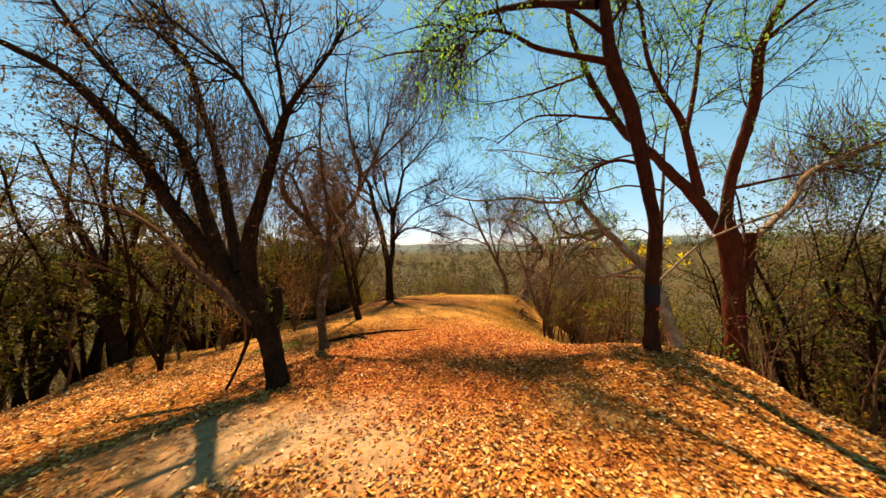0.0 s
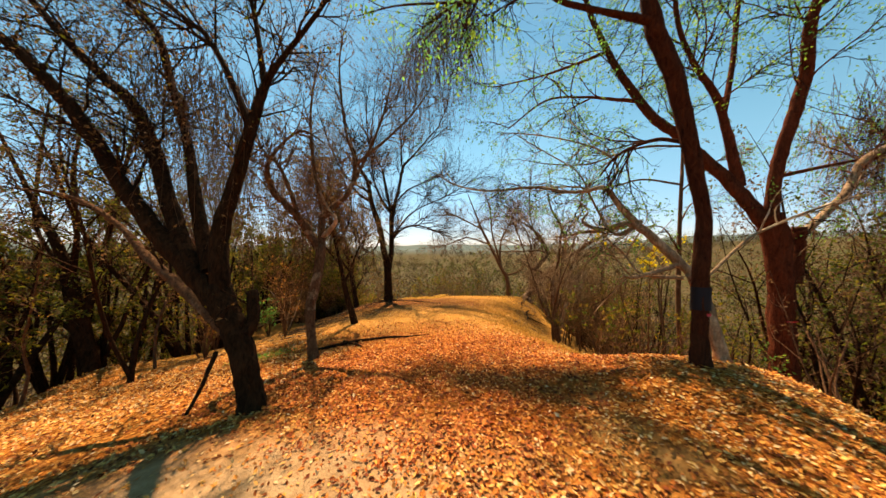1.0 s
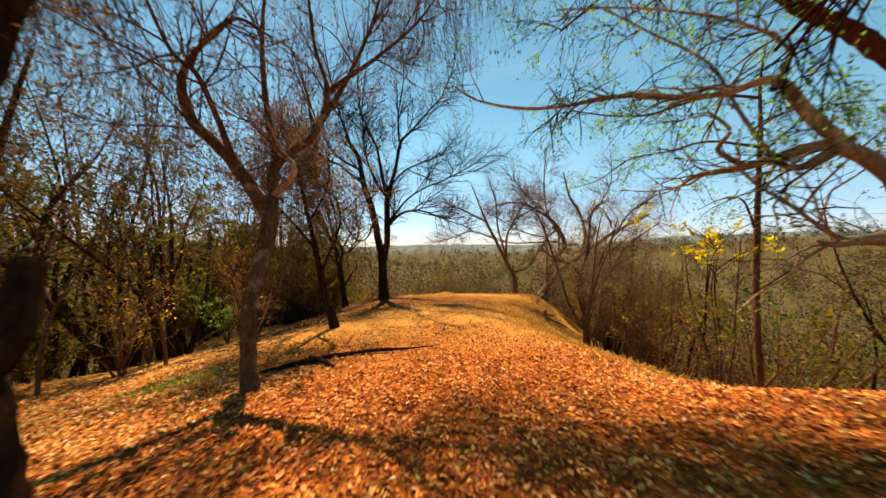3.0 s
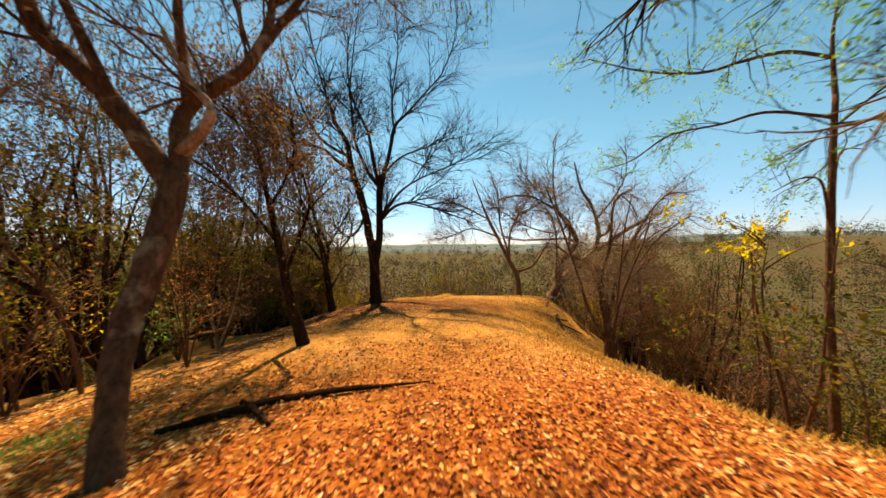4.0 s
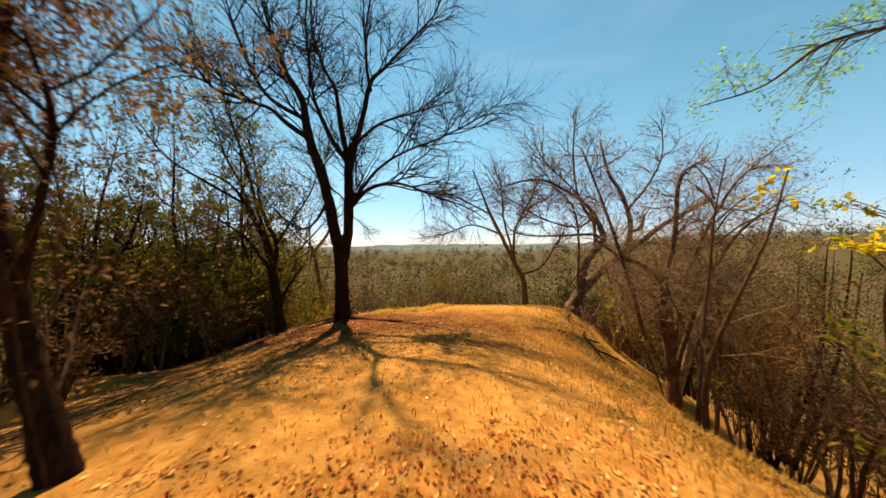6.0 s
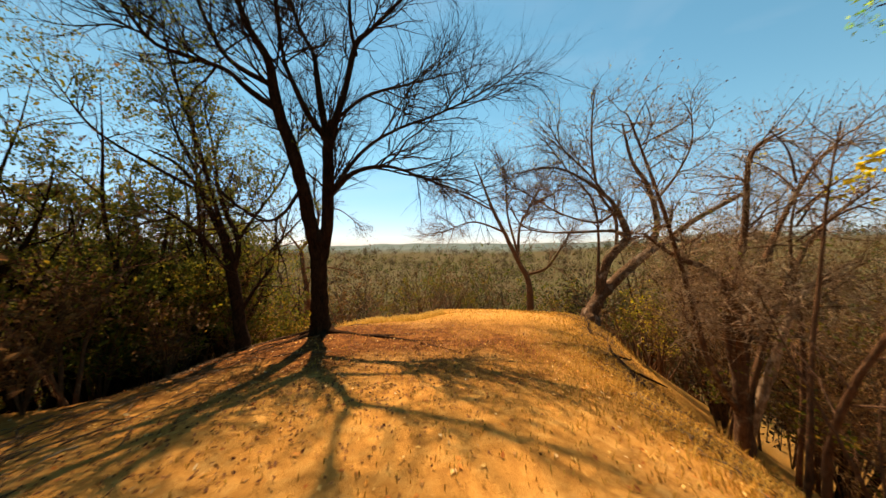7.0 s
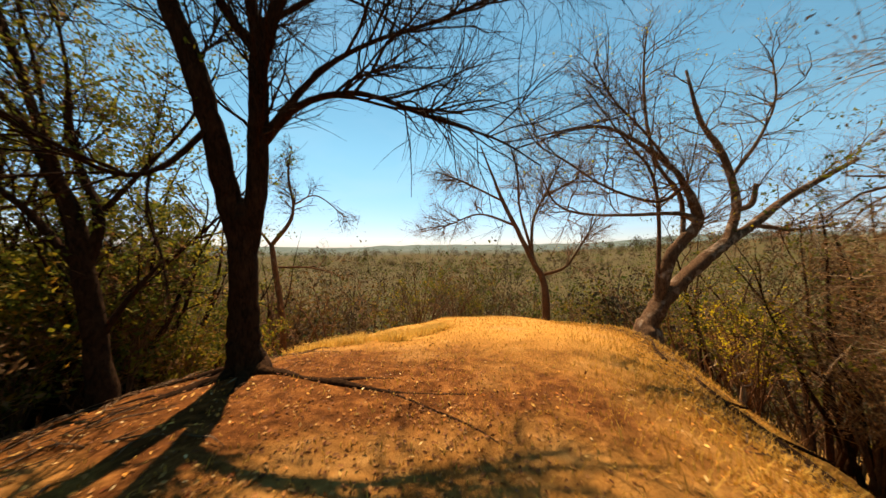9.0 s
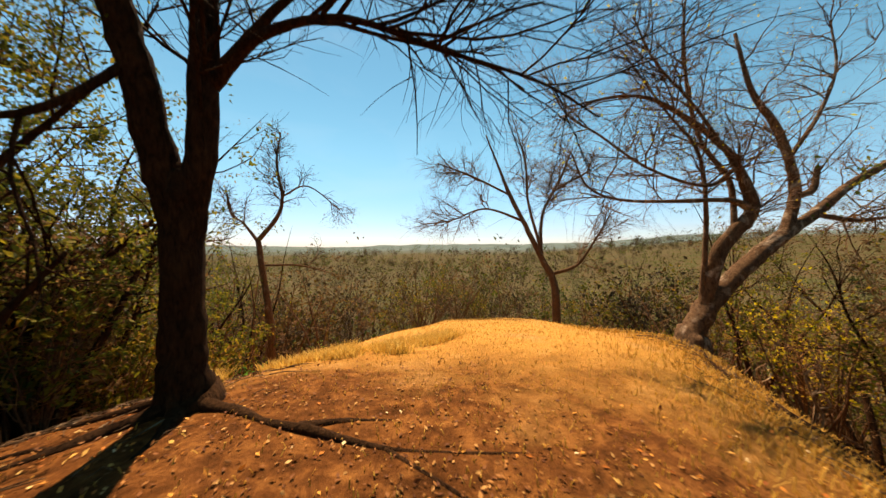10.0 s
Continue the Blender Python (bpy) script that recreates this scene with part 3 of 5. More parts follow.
BIG_BARE_TREE = [
    ('trunk', [(0.00, 0.00, 0.00, 0.345), (-0.03, 0.00, 0.34, 0.242), (-0.06, 0.00, 1.04, 0.205), (-0.06, 0.00, 2.03, 0.199), (-0.06, 0.00, 2.42, 0.180), (-0.06, 0.00, 2.62, 0.097)]),
    ('stem', [(-0.14, 0.00, 1.93, 0.145), (-0.26, -0.07, 2.72, 0.158), (-0.41, -0.18, 3.67, 0.147), (-0.63, -0.29, 4.59, 0.140), (-0.91, -0.39, 5.48, 0.122), (-1.04, -0.51, 6.46, 0.090), (-1.43, -0.61, 7.16, 0.069), (-1.63, -0.69, 7.73, 0.054), (-1.87, -0.80, 8.51, 0.034)]),
    ('limb', [(-0.89, -0.39, 5.42, 0.082), (-1.47, -0.55, 5.79, 0.065), (-1.88, -0.69, 6.15, 0.049), (-2.59, -0.88, 6.33, 0.043), (-3.15, -1.05, 6.51, 0.037), (-3.49, -1.24, 7.01, 0.027), (-3.67, -1.39, 7.45, 0.018)]),
    ('limb', [(-1.04, -0.45, 5.98, 0.061), (-2.12, -0.16, 6.67, 0.053), (-2.76, 0.07, 7.50, 0.049), (-3.30, 0.31, 8.54, 0.039), (-3.78, 0.55, 9.62, 0.029)]),
    ('stem', [(0.01, 0.00, 1.93, 0.135), (0.10, 0.02, 2.73, 0.148), (0.12, 0.05, 3.72, 0.136), (0.10, 0.08, 4.72, 0.131), (0.21, 0.10, 5.37, 0.109)]),
    ('limb', [(0.21, 0.10, 5.23, 0.087), (0.47, 0.26, 6.24, 0.078), (0.70, 0.45, 7.54, 0.069), (1.13, 0.55, 8.07, 0.052), (1.86, 0.71, 8.98, 0.041), (2.70, 0.90, 10.02, 0.030)]),
    ('limb', [(0.07, 0.09, 4.94, 0.093), (-0.28, -0.02, 5.38, 0.070), (-0.62, -0.19, 6.13, 0.058), (-0.81, -0.33, 6.78, 0.041), (-0.85, -0.57, 7.85, 0.035), (-0.87, -0.71, 8.49, 0.024)]),
    ('limb', [(0.10, 0.08, 4.87, 0.087), (-0.25, 0.43, 6.18, 0.080), (-0.52, 0.73, 7.41, 0.059), (-1.02, 0.97, 8.35, 0.049), (-1.52, 1.28, 9.72, 0.038)]),
    ('limb', [(0.72, 0.40, 7.21, 0.051), (0.64, 0.14, 7.90, 0.044), (0.70, -0.20, 8.74, 0.031)]),
    ('limb', [(0.19, 0.05, 3.51, 0.081), (0.69, -0.00, 4.00, 0.059), (1.26, -0.04, 4.18, 0.048), (1.82, -0.08, 4.16, 0.037), (2.66, -0.13, 3.84, 0.026), (3.70, -0.21, 3.46, 0.016), (4.32, -0.25, 3.07, 0.010)]),
    ('limb', [(0.19, 0.04, 3.58, 0.060), (0.91, 0.24, 4.64, 0.044), (1.76, 0.40, 5.29, 0.034), (2.95, 0.58, 5.84, 0.029), (4.20, 0.78, 6.57, 0.024), (5.19, 0.94, 7.39, 0.012)]),
    ('limb', [(0.23, 0.12, 5.38, 0.049), (0.96, 0.61, 6.28, 0.041), (1.98, 1.08, 6.86, 0.031), (3.30, 1.62, 7.52, 0.020)]),
    ('limb', [(-0.41, -0.18, 3.67, 0.047), (-0.62, -0.70, 2.93, 0.034), (-0.91, -1.06, 2.76, 0.023), (-1.18, -1.68, 3.14, 0.013)]),
    ('limb', [(-1.87, -0.8, 8.51, 0.034), (-2.3, -0.9, 10.4, 0.024), (-2.5, -1.1, 12.3, 0.01)]),
    ('limb', [(2.7, 0.9, 10.02, 0.03), (3.2, 1.1, 11.4, 0.02), (3.4, 1.2, 12.6, 0.009)]),
    ('limb', [(-1.52, 1.28, 9.72, 0.038), (-1.65, 1.5, 11.4, 0.024), (-1.4, 1.6, 13.2, 0.01)]),
    ('limb', [(0.7, -0.2, 8.74, 0.031), (0.95, -0.4, 10.4, 0.022), (0.8, -0.6, 12.4, 0.009)]),
    ('limb', [(-0.87, -0.71, 8.49, 0.024), (-0.65, -0.9, 10.2, 0.018), (-0.35, -1.0, 12.3, 0.008)]),
    ('limb', [(-3.78, 0.55, 9.62, 0.029), (-4.25, 0.7, 11.0, 0.019), (-4.4, 0.8, 12.2, 0.008)]),
]
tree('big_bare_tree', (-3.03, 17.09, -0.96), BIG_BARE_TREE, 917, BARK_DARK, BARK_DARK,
     [(3.4, 2.8, 40, 0.03, 0.14, 0.026, 7, 5), (4.6, 1.5, 42, 0.02, 0.17, 0.015, 5, 4), (4.8, 0.85, 42, 0.01, 0.18, 0.011, 4, 3)],
     (), label='big bare dark tree with a forked trunk and spreading roots', category='tree')

BANDED_TREE = [
    ('trunk', [(0.00, 0.00, 0.00, 0.139), (-0.02, 0.00, 0.67, 0.104), (0.00, 0.00, 1.50, 0.101), (0.03, 0.00, 2.24, 0.094), (-0.14, 0.00, 3.17, 0.101), (-0.32, 0.00, 4.00, 0.113), (-0.60, 0.00, 4.74, 0.113), (-0.73, 0.00, 5.30, 0.094), (-0.79, 0.00, 5.94, 0.082), (-0.88, 0.00, 6.69, 0.057)]),
    ('limb', [(-0.65, 0.00, 4.91, 0.063), (-1.37, -0.07, 4.99, 0.043), (-1.94, -0.12, 5.08, 0.037), (-2.40, -0.17, 5.27, 0.030), (-2.85, -0.21, 5.28, 0.024), (-3.12, -0.25, 4.99, 0.018), (-3.64, -0.30, 4.91, 0.015), (-4.16, -0.35, 4.83, 0.012), (-4.62, -0.40, 4.66, 0.006)]),
    ('limb', [(-0.16, 0.00, 3.24, 0.031), (-0.40, 0.34, 3.41, 0.027), (-0.71, 0.72, 3.31, 0.022), (-0.86, 1.00, 3.04, 0.015)]),
    ('limb', [(-0.74, 0.00, 5.48, 0.038), (-0.08, 0.55, 6.41, 0.035), (0.79, 1.20, 7.65, 0.027)]),
    ('limb', [(-0.79, 0.00, 5.39, 0.038), (-1.42, -0.19, 5.61, 0.030), (-2.10, -0.37, 5.63, 0.023), (-2.82, -0.59, 5.69, 0.017), (-3.47, -0.80, 5.58, 0.011)]),
    ('limb', [(-0.88, 0.00, 5.90, 0.090), (-1.60, 2.00, 7.50, 0.070), (-2.60, 3.80, 8.60, 0.050), (-3.60, 4.90, 8.90, 0.030), (-4.60, 5.50, 8.60, 0.015)]),
]
tree('banded_tree', (3.44, 4.86, 0.15), BANDED_TREE, 204, BARK_DUSK, BARK_DARK,
     [(4.6, 1.8, 48, -0.03, 0.2, 0.017, 6, 5), (6.0, 1.0, 48, -0.08, 0.26, 0.011, 5, 4), (6.0, 0.5, 45, -0.16, 0.24, 0.007, 4, 3)],
     [(LEAF_GREEN, 11.0, 0.055, 'fine fresh green leaves')], label='reddish-brown tree with a painted black band and feathery green leaves', category='tree')

PALE_LEANING_TREE = [
    ('trunk', [(0.00, 0.00, 0.00, 0.125), (-0.19, 0.02, 0.56, 0.105), (-0.38, 0.06, 1.29, 0.091), (-0.56, 0.12, 1.76, 0.082)]),
    ('limb', [(-0.56, 0.12, 1.76, 0.080), (-0.82, 0.23, 2.09, 0.076), (-1.19, 0.40, 2.52, 0.068), (-1.33, 0.55, 2.59, 0.055), (-1.66, 0.85, 2.49, 0.040), (-1.99, 1.05, 2.45, 0.024), (-2.16, 1.15, 2.31, 0.010)]),
    ('limb', [(-1.18, 0.41, 2.53, 0.055), (-1.47, 0.47, 2.87, 0.055), (-1.71, 0.52, 3.21, 0.045), (-1.96, 0.70, 3.20, 0.032), (-2.28, 0.85, 3.21, 0.030), (-2.76, 1.05, 3.34, 0.026), (-3.68, 1.35, 3.33, 0.020), (-4.36, 1.55, 3.52, 0.013), (-4.70, 1.65, 3.78, 0.007)]),
    ('limb', [(-0.71, 0.15, 1.90, 0.045), (-1.02, 0.25, 1.77, 0.040), (-1.34, 0.35, 1.67, 0.030), (-1.49, 0.40, 1.70, 0.016)]),
    ('limb', [(-1.66, 0.85, 2.49, 0.030), (-1.95, 0.85, 2.66, 0.026), (-1.88, 0.80, 2.85, 0.020), (-2.06, 0.85, 3.07, 0.012)]),
    ('limb', [(-0.67, 0.12, 1.68, 0.033), (-1.09, 0.50, 1.72, 0.024), (-1.21, 0.80, 2.06, 0.020), (-1.43, 0.98, 2.36, 0.017), (-1.65, 1.10, 2.73, 0.012)]),
    ('limb', [(-0.49, 0.00, 1.61, 0.025), (0.32, 0.16, 2.23, 0.021), (0.96, 0.27, 2.54, 0.021), (2.27, 0.46, 2.97, 0.019), (3.29, 0.60, 3.18, 0.011)]),
    ('limb', [(-1.13, 0.42, 2.63, 0.038), (-1.49, 0.60, 2.41, 0.028), (-1.77, 0.75, 2.94, 0.019), (-2.03, 0.85, 3.56, 0.014), (-2.54, 0.95, 3.94, 0.012), (-3.13, 1.05, 4.34, 0.009)]),
    ('limb', [(-1.77, 0.50, 3.11, 0.027), (-1.39, 0.70, 3.63, 0.022), (-1.71, 0.90, 4.05, 0.017), (-2.62, 1.10, 4.35, 0.012), (-3.46, 1.30, 4.49, 0.009)]),
]
tree('pale_leaning_tree', (4.44, 5.45, -0.21), PALE_LEANING_TREE, 205, BARK_PALE, BARK_DARK,
     [(4.2, 1.2, 48, 0.0, 0.24, 0.016, 6, 5), (6.0, 0.7, 48, -0.03, 0.26, 0.009, 5, 4), (6.0, 0.4, 45, -0.06, 0.22, 0.0055, 4, 3)],
     [(LEAF_GREEN, 9.0, 0.04, 'a few fresh green leaves')], label='pale-barked tree leaning out from behind the banded trunk', category='tree')

RED_TRUNK_TREE = [
    ('trunk', [(0.00, 0.00, 0.00, 0.216), (-0.06, 0.00, 0.82, 0.186), (-0.10, 0.00, 2.02, 0.179), (-0.19, 0.00, 2.86, 0.193), (-0.31, 0.00, 3.28, 0.186)]),
    ('stem', [(-0.26, 0.00, 3.16, 0.119), (-0.24, -0.05, 4.05, 0.100), (-0.04, -0.09, 4.87, 0.103), (0.20, -0.14, 5.79, 0.098), (0.22, -0.18, 6.58, 0.094), (0.36, -0.21, 7.14, 0.079), (0.66, -0.25, 7.80, 0.064), (0.95, -0.30, 8.57, 0.046)]),
    ('limb', [(-0.41, 0.00, 3.16, 0.134), (-0.66, 0.30, 3.87, 0.121), (-1.06, 0.60, 4.58, 0.106), (-1.33, 0.78, 5.03, 0.100), (-1.79, 1.02, 5.60, 0.091), (-2.24, 1.36, 6.68, 0.081), (-2.54, 1.65, 7.74, 0.070), (-2.75, 1.88, 8.66, 0.063), (-2.79, 2.14, 9.81, 0.055), (-2.93, 2.40, 11.03, 0.041)]),
    ('limb', [(-1.99, 1.16, 5.98, 0.044), (-2.60, 1.22, 6.06, 0.036), (-3.15, 1.27, 6.13, 0.027), (-3.99, 1.36, 6.09, 0.023), (-4.85, 1.46, 5.47, 0.014)]),
    ('limb', [(-2.44, 1.55, 7.37, 0.042), (-3.12, 1.72, 7.17, 0.033), (-3.98, 1.92, 6.97, 0.024), (-5.04, 2.15, 6.84, 0.015)]),
    ('limb', [(-0.57, 0.28, 3.87, 0.093), (-0.77, 0.32, 4.88, 0.078), (-0.93, 0.35, 5.59, 0.071), (-1.41, 0.39, 6.43, 0.051), (-1.65, 0.41, 7.09, 0.048), (-1.75, 0.45, 8.01, 0.040), (-1.95, 0.48, 8.94, 0.028)]),
    ('limb', [(-0.82, 0.34, 5.33, 0.055), (-0.49, 0.49, 6.49, 0.048), (-0.22, 0.65, 7.77, 0.045), (-0.03, 0.73, 8.36, 0.037), (0.55, 0.84, 9.13, 0.025)]),
    ('stub', [(0.14, 0.00, 2.02, 0.112), (0.24, 0.00, 2.62, 0.104), (0.26, 0.00, 3.07, 0.100)]),
    ('pale_limb', [(0.24, 0.00, 2.86, 0.067), (1.22, 0.07, 3.71, 0.060), (1.63, 0.12, 4.33, 0.061), (2.57, 0.17, 4.77, 0.054), (3.49, 0.23, 5.10, 0.046), (4.75, 0.30, 5.57, 0.031)]),
    ('limb', [(-0.21, -0.04, 3.99, 0.037), (1.46, 0.28, 4.34, 0.027), (2.61, 0.49, 4.55, 0.020), (4.17, 0.76, 4.76, 0.013)]),
    ('limb', [(0.36, -0.21, 7.03, 0.043), (0.79, -0.48, 7.40, 0.031), (1.23, -0.81, 7.76, 0.019)]),
]
tree('red_trunk_tree', (6.27, 6.3, -0.71), RED_TRUNK_TREE, 206, BARK_RED, BARK_DARK,
     [(3.4, 1.9, 48, 0.0, 0.2, 0.017, 6, 5), (5.6, 1.0, 48, -0.08, 0.26, 0.011, 5, 4), (5.4, 0.5, 45, -0.12, 0.24, 0.007, 4, 3)],
     [(LEAF_GREEN, 13.0, 0.058, 'fine fresh green leaves')], label='tall red-brown tree with a broken stub and feathery green leaves', category='tree')

MANY_STEMMED_TREE = [
    ('trunk', [(0.00, 0.00, 0.00, 0.223), (-0.17, 0.00, 0.78, 0.199), (-0.43, 0.00, 1.47, 0.186), (-0.60, 0.00, 2.50, 0.161), (-0.95, 0.00, 3.53, 0.112), (-1.47, 0.00, 4.40, 0.074), (-1.98, 0.00, 5.43, 0.056), (-2.67, 0.00, 6.81, 0.031)]),
    ('limb', [(-0.26, 0.00, 0.95, 0.087), (-0.76, -0.16, 1.50, 0.055), (-1.53, -0.35, 1.79, 0.042), (-2.49, -0.60, 1.92, 0.023)]),
    ('limb', [(-0.26, 0.00, 0.95, 0.106), (-0.16, 0.15, 2.48, 0.076), (0.13, 0.29, 3.89, 0.064), (0.33, 0.44, 5.53, 0.052), (0.64, 0.60, 7.21, 0.033)]),
    ('limb', [(-0.52, 0.00, 1.98, 0.087), (-1.37, 0.20, 3.18, 0.057), (-2.12, 0.38, 4.25, 0.052), (-2.35, 0.64, 6.12, 0.040), (-2.40, 0.90, 8.09, 0.027)]),
    ('limb', [(-0.60, 0.00, 2.50, 0.087), (-0.26, -0.15, 3.87, 0.061), (-0.15, -0.33, 5.36, 0.048), (0.30, -0.50, 6.79, 0.029)]),
]
tree('many_stemmed_tree', (-9.81, 9.05, -1.51), MANY_STEMMED_TREE, 207, BARK_DARK, BARK_BROWN,
     [(3.2, 1.8, 42, 0.03, 0.16, 0.016, 6, 5), (4.2, 0.9, 45, -0.02, 0.2, 0.008, 5, 4), (4.0, 0.55, 45, -0.1, 0.2, 0.005, 4, 3)],
     [(LEAF_SHADE, 18, 0.075, 'dark olive leaves'), (LEAF_BROWN, 14, 0.07, 'withered leaves')], label='dark many-stemmed tree at the edge of the wood', category='tree')

LEANING_TREE = [
    ('trunk', [(0.00, 0.00, 0.00, 0.392), (0.06, 0.00, 0.44, 0.261), (0.45, 0.00, 1.03, 0.229), (0.93, 0.00, 1.56, 0.196), (1.61, 0.00, 2.16, 0.183), (2.22, 0.00, 2.65, 0.157)]),
    ('limb', [(0.35, 0.00, 0.97, 0.157), (0.58, -0.08, 2.23, 0.155), (0.95, -0.12, 2.75, 0.141), (1.31, -0.16, 3.27, 0.128), (0.99, -0.21, 4.04, 0.095), (0.55, -0.25, 4.66, 0.069), (-0.55, -0.33, 5.39, 0.050), (-1.62, -0.40, 5.73, 0.037), (-3.17, -0.50, 5.42, 0.018)]),
    ('limb', [(1.31, -0.16, 3.27, 0.096), (0.68, -0.25, 3.45, 0.057), (-0.65, -0.45, 3.39, 0.043), (-2.04, -0.67, 3.38, 0.029), (-2.84, -0.81, 3.64, 0.023), (-3.25, -0.96, 4.29, 0.017)]),
    ('limb', [(2.15, 0.00, 2.62, 0.144), (3.12, 0.11, 3.17, 0.119), (4.14, 0.23, 3.88, 0.101), (5.30, 0.36, 4.47, 0.082), (6.75, 0.50, 5.17, 0.056)]),
    ('limb', [(2.32, 0.02, 2.73, 0.131), (2.64, 0.08, 3.64, 0.112), (2.56, 0.12, 4.40, 0.093), (2.24, 0.18, 5.37, 0.080), (1.75, 0.24, 6.22, 0.061), (1.42, 0.32, 7.66, 0.034)]),
    ('limb', [(0.95, -0.12, 2.75, 0.064), (1.00, 0.06, 3.97, 0.059), (0.48, 0.24, 4.97, 0.047), (0.31, 0.44, 6.46, 0.042), (0.41, 0.64, 8.03, 0.029), (0.61, 0.78, 9.17, 0.022)]),
    ('limb', [(0.27, -0.02, 1.30, 0.059), (0.26, -0.14, 3.14, 0.045), (-0.01, -0.23, 4.54, 0.038), (-0.78, -0.31, 5.40, 0.025), (-1.88, -0.42, 6.71, 0.018)]),
    ('limb', [(2.63, 0.07, 3.57, 0.079), (3.11, 0.12, 3.78, 0.073), (3.31, 0.17, 4.34, 0.060)]),
    ('limb', [(3.12, 0.11, 3.17, 0.066), (4.97, 0.61, 3.08, 0.057), (6.99, 1.11, 3.29, 0.038)]),
    ('limb', [(0.85, -0.22, 4.16, 0.051), (0.07, -0.35, 3.75, 0.037), (-1.38, -0.60, 4.05, 0.030), (-2.62, -0.85, 4.68, 0.023), (-3.39, -1.01, 5.06, 0.017), (-3.91, -1.22, 5.83, 0.011)]),
    ('limb', [(2.60, 0.13, 4.60, 0.053), (3.67, 0.41, 5.76, 0.042), (4.48, 0.68, 7.07, 0.029), (4.68, 0.93, 8.45, 0.022)]),
    ('limb', [(0.56, -0.25, 4.64, 0.044), (-0.26, -0.44, 5.47, 0.031), (-1.30, -0.66, 6.31, 0.024), (-1.91, -0.85, 7.12, 0.017)]),
]
tree('leaning_tree', (5.57, 20.7, -1.58), LEANING_TREE, 208, BARK_GNARLED, TWIG_GREY,
     [(3.3, 2.2, 46, 0.02, 0.2, 0.02, 6, 5), (5.0, 1.2, 46, 0.01, 0.22, 0.013, 5, 4), (5.6, 0.65, 45, 0.0, 0.2, 0.009, 4, 3)],
     [(LEAF_YELLOW, 0.25, 0.06, 'a few yellow-green leaves')], label='leaning forked tree with gnarled pale bark on the ridge edge', category='tree')

FAR_BARE_TREE = [
    ('trunk', [(0.00, 0.00, 0.00, 0.242), (-0.16, 0.00, 2.11, 0.199), (-0.85, 0.00, 3.48, 0.170), (-1.87, 0.00, 5.52, 0.142), (-2.89, 0.00, 7.56, 0.114), (-3.56, 0.00, 9.26, 0.071), (-4.24, 0.00, 10.96, 0.043)]),
    ('limb', [(-0.27, 0.00, 2.62, 0.114), (1.07, -0.30, 3.15, 0.084), (1.92, -0.62, 4.48, 0.055), (2.70, -1.00, 6.08, 0.040)]),
    ('limb', [(-0.95, 0.00, 3.65, 0.114), (-0.70, 0.37, 6.25, 0.087), (0.49, 0.71, 8.41, 0.074), (1.42, 1.00, 10.47, 0.045)]),
    ('limb', [(-1.97, 0.00, 5.79, 0.085), (-4.32, -0.39, 6.49, 0.056), (-6.33, -0.75, 5.79, 0.041), (-7.78, -1.00, 5.54, 0.027)]),
    ('limb', [(-2.82, 0.00, 7.39, 0.071), (-5.21, 0.58, 8.72, 0.059), (-7.13, 1.00, 9.54, 0.030)]),
    ('limb', [(-0.84, 0.02, 3.82, 0.100), (-1.76, -0.24, 6.85, 0.070), (-1.98, -0.43, 9.14, 0.055), (-2.52, -0.58, 10.91, 0.027)]),
    ('limb', [(0.47, 0.66, 8.05, 0.074), (2.04, 0.93, 8.83, 0.060), (3.25, 1.16, 9.62, 0.030)]),
]
tree('far_bare_tree', (6.81, 31.6, -3.34), FAR_BARE_TREE, 209, BARK_BROWN, TWIG_GREY,
     [(4.2, 2.5, 46, 0.05, 0.18, 0.03, 6, 5), (4.8, 1.5, 46, 0.03, 0.2, 0.018, 5, 4), (4.6, 0.9, 46, 0.0, 0.22, 0.012, 4, 3)],
     (), label='bare spreading grey-brown tree beyond the end of the ridge', category='tree')

SLENDER_TREE = [
    ('trunk', [(0.00, 0.00, 0.00, 0.164), (-0.16, 0.00, 1.73, 0.135), (-0.38, 0.00, 3.09, 0.116), (-0.56, 0.00, 4.41, 0.096)]),
    ('limb', [(-0.56, 0.00, 4.27, 0.068), (-1.06, -0.15, 5.01, 0.048), (-1.45, -0.24, 5.33, 0.038), (-1.55, -0.40, 6.30, 0.028)]),
    ('limb', [(-0.53, 0.00, 4.34, 0.087), (0.13, 0.10, 5.26, 0.078), (0.32, 0.17, 6.07, 0.059), (0.03, 0.29, 7.49, 0.049), (0.14, 0.40, 8.82, 0.030)]),
    ('limb', [(0.32, 0.18, 6.12, 0.039), (1.40, 0.06, 6.51, 0.029), (2.76, -0.12, 5.53, 0.019)]),
    ('limb', [(-0.27, 0.00, 3.32, 0.048), (1.01, 0.16, 3.30, 0.039), (2.15, 0.30, 3.01, 0.020)]),
]
tree('slender_tree', (-7.01, 25.9, -3.17), SLENDER_TREE, 210, BARK_BROWN, BARK_DARK,
     [(4.6, 1.5, 48, 0.03, 0.22, 0.024, 6, 5), (6.0, 0.9, 48, 0.0, 0.26, 0.015, 5, 4), (5.0, 0.5, 48, -0.02, 0.26, 0.010, 4, 3)],
     [(LEAF_BROWN, 1.6, 0.08, 'a few dark withered leaves')], label='slender crooked tree with a few dark leaves below the ridge', category='tree')

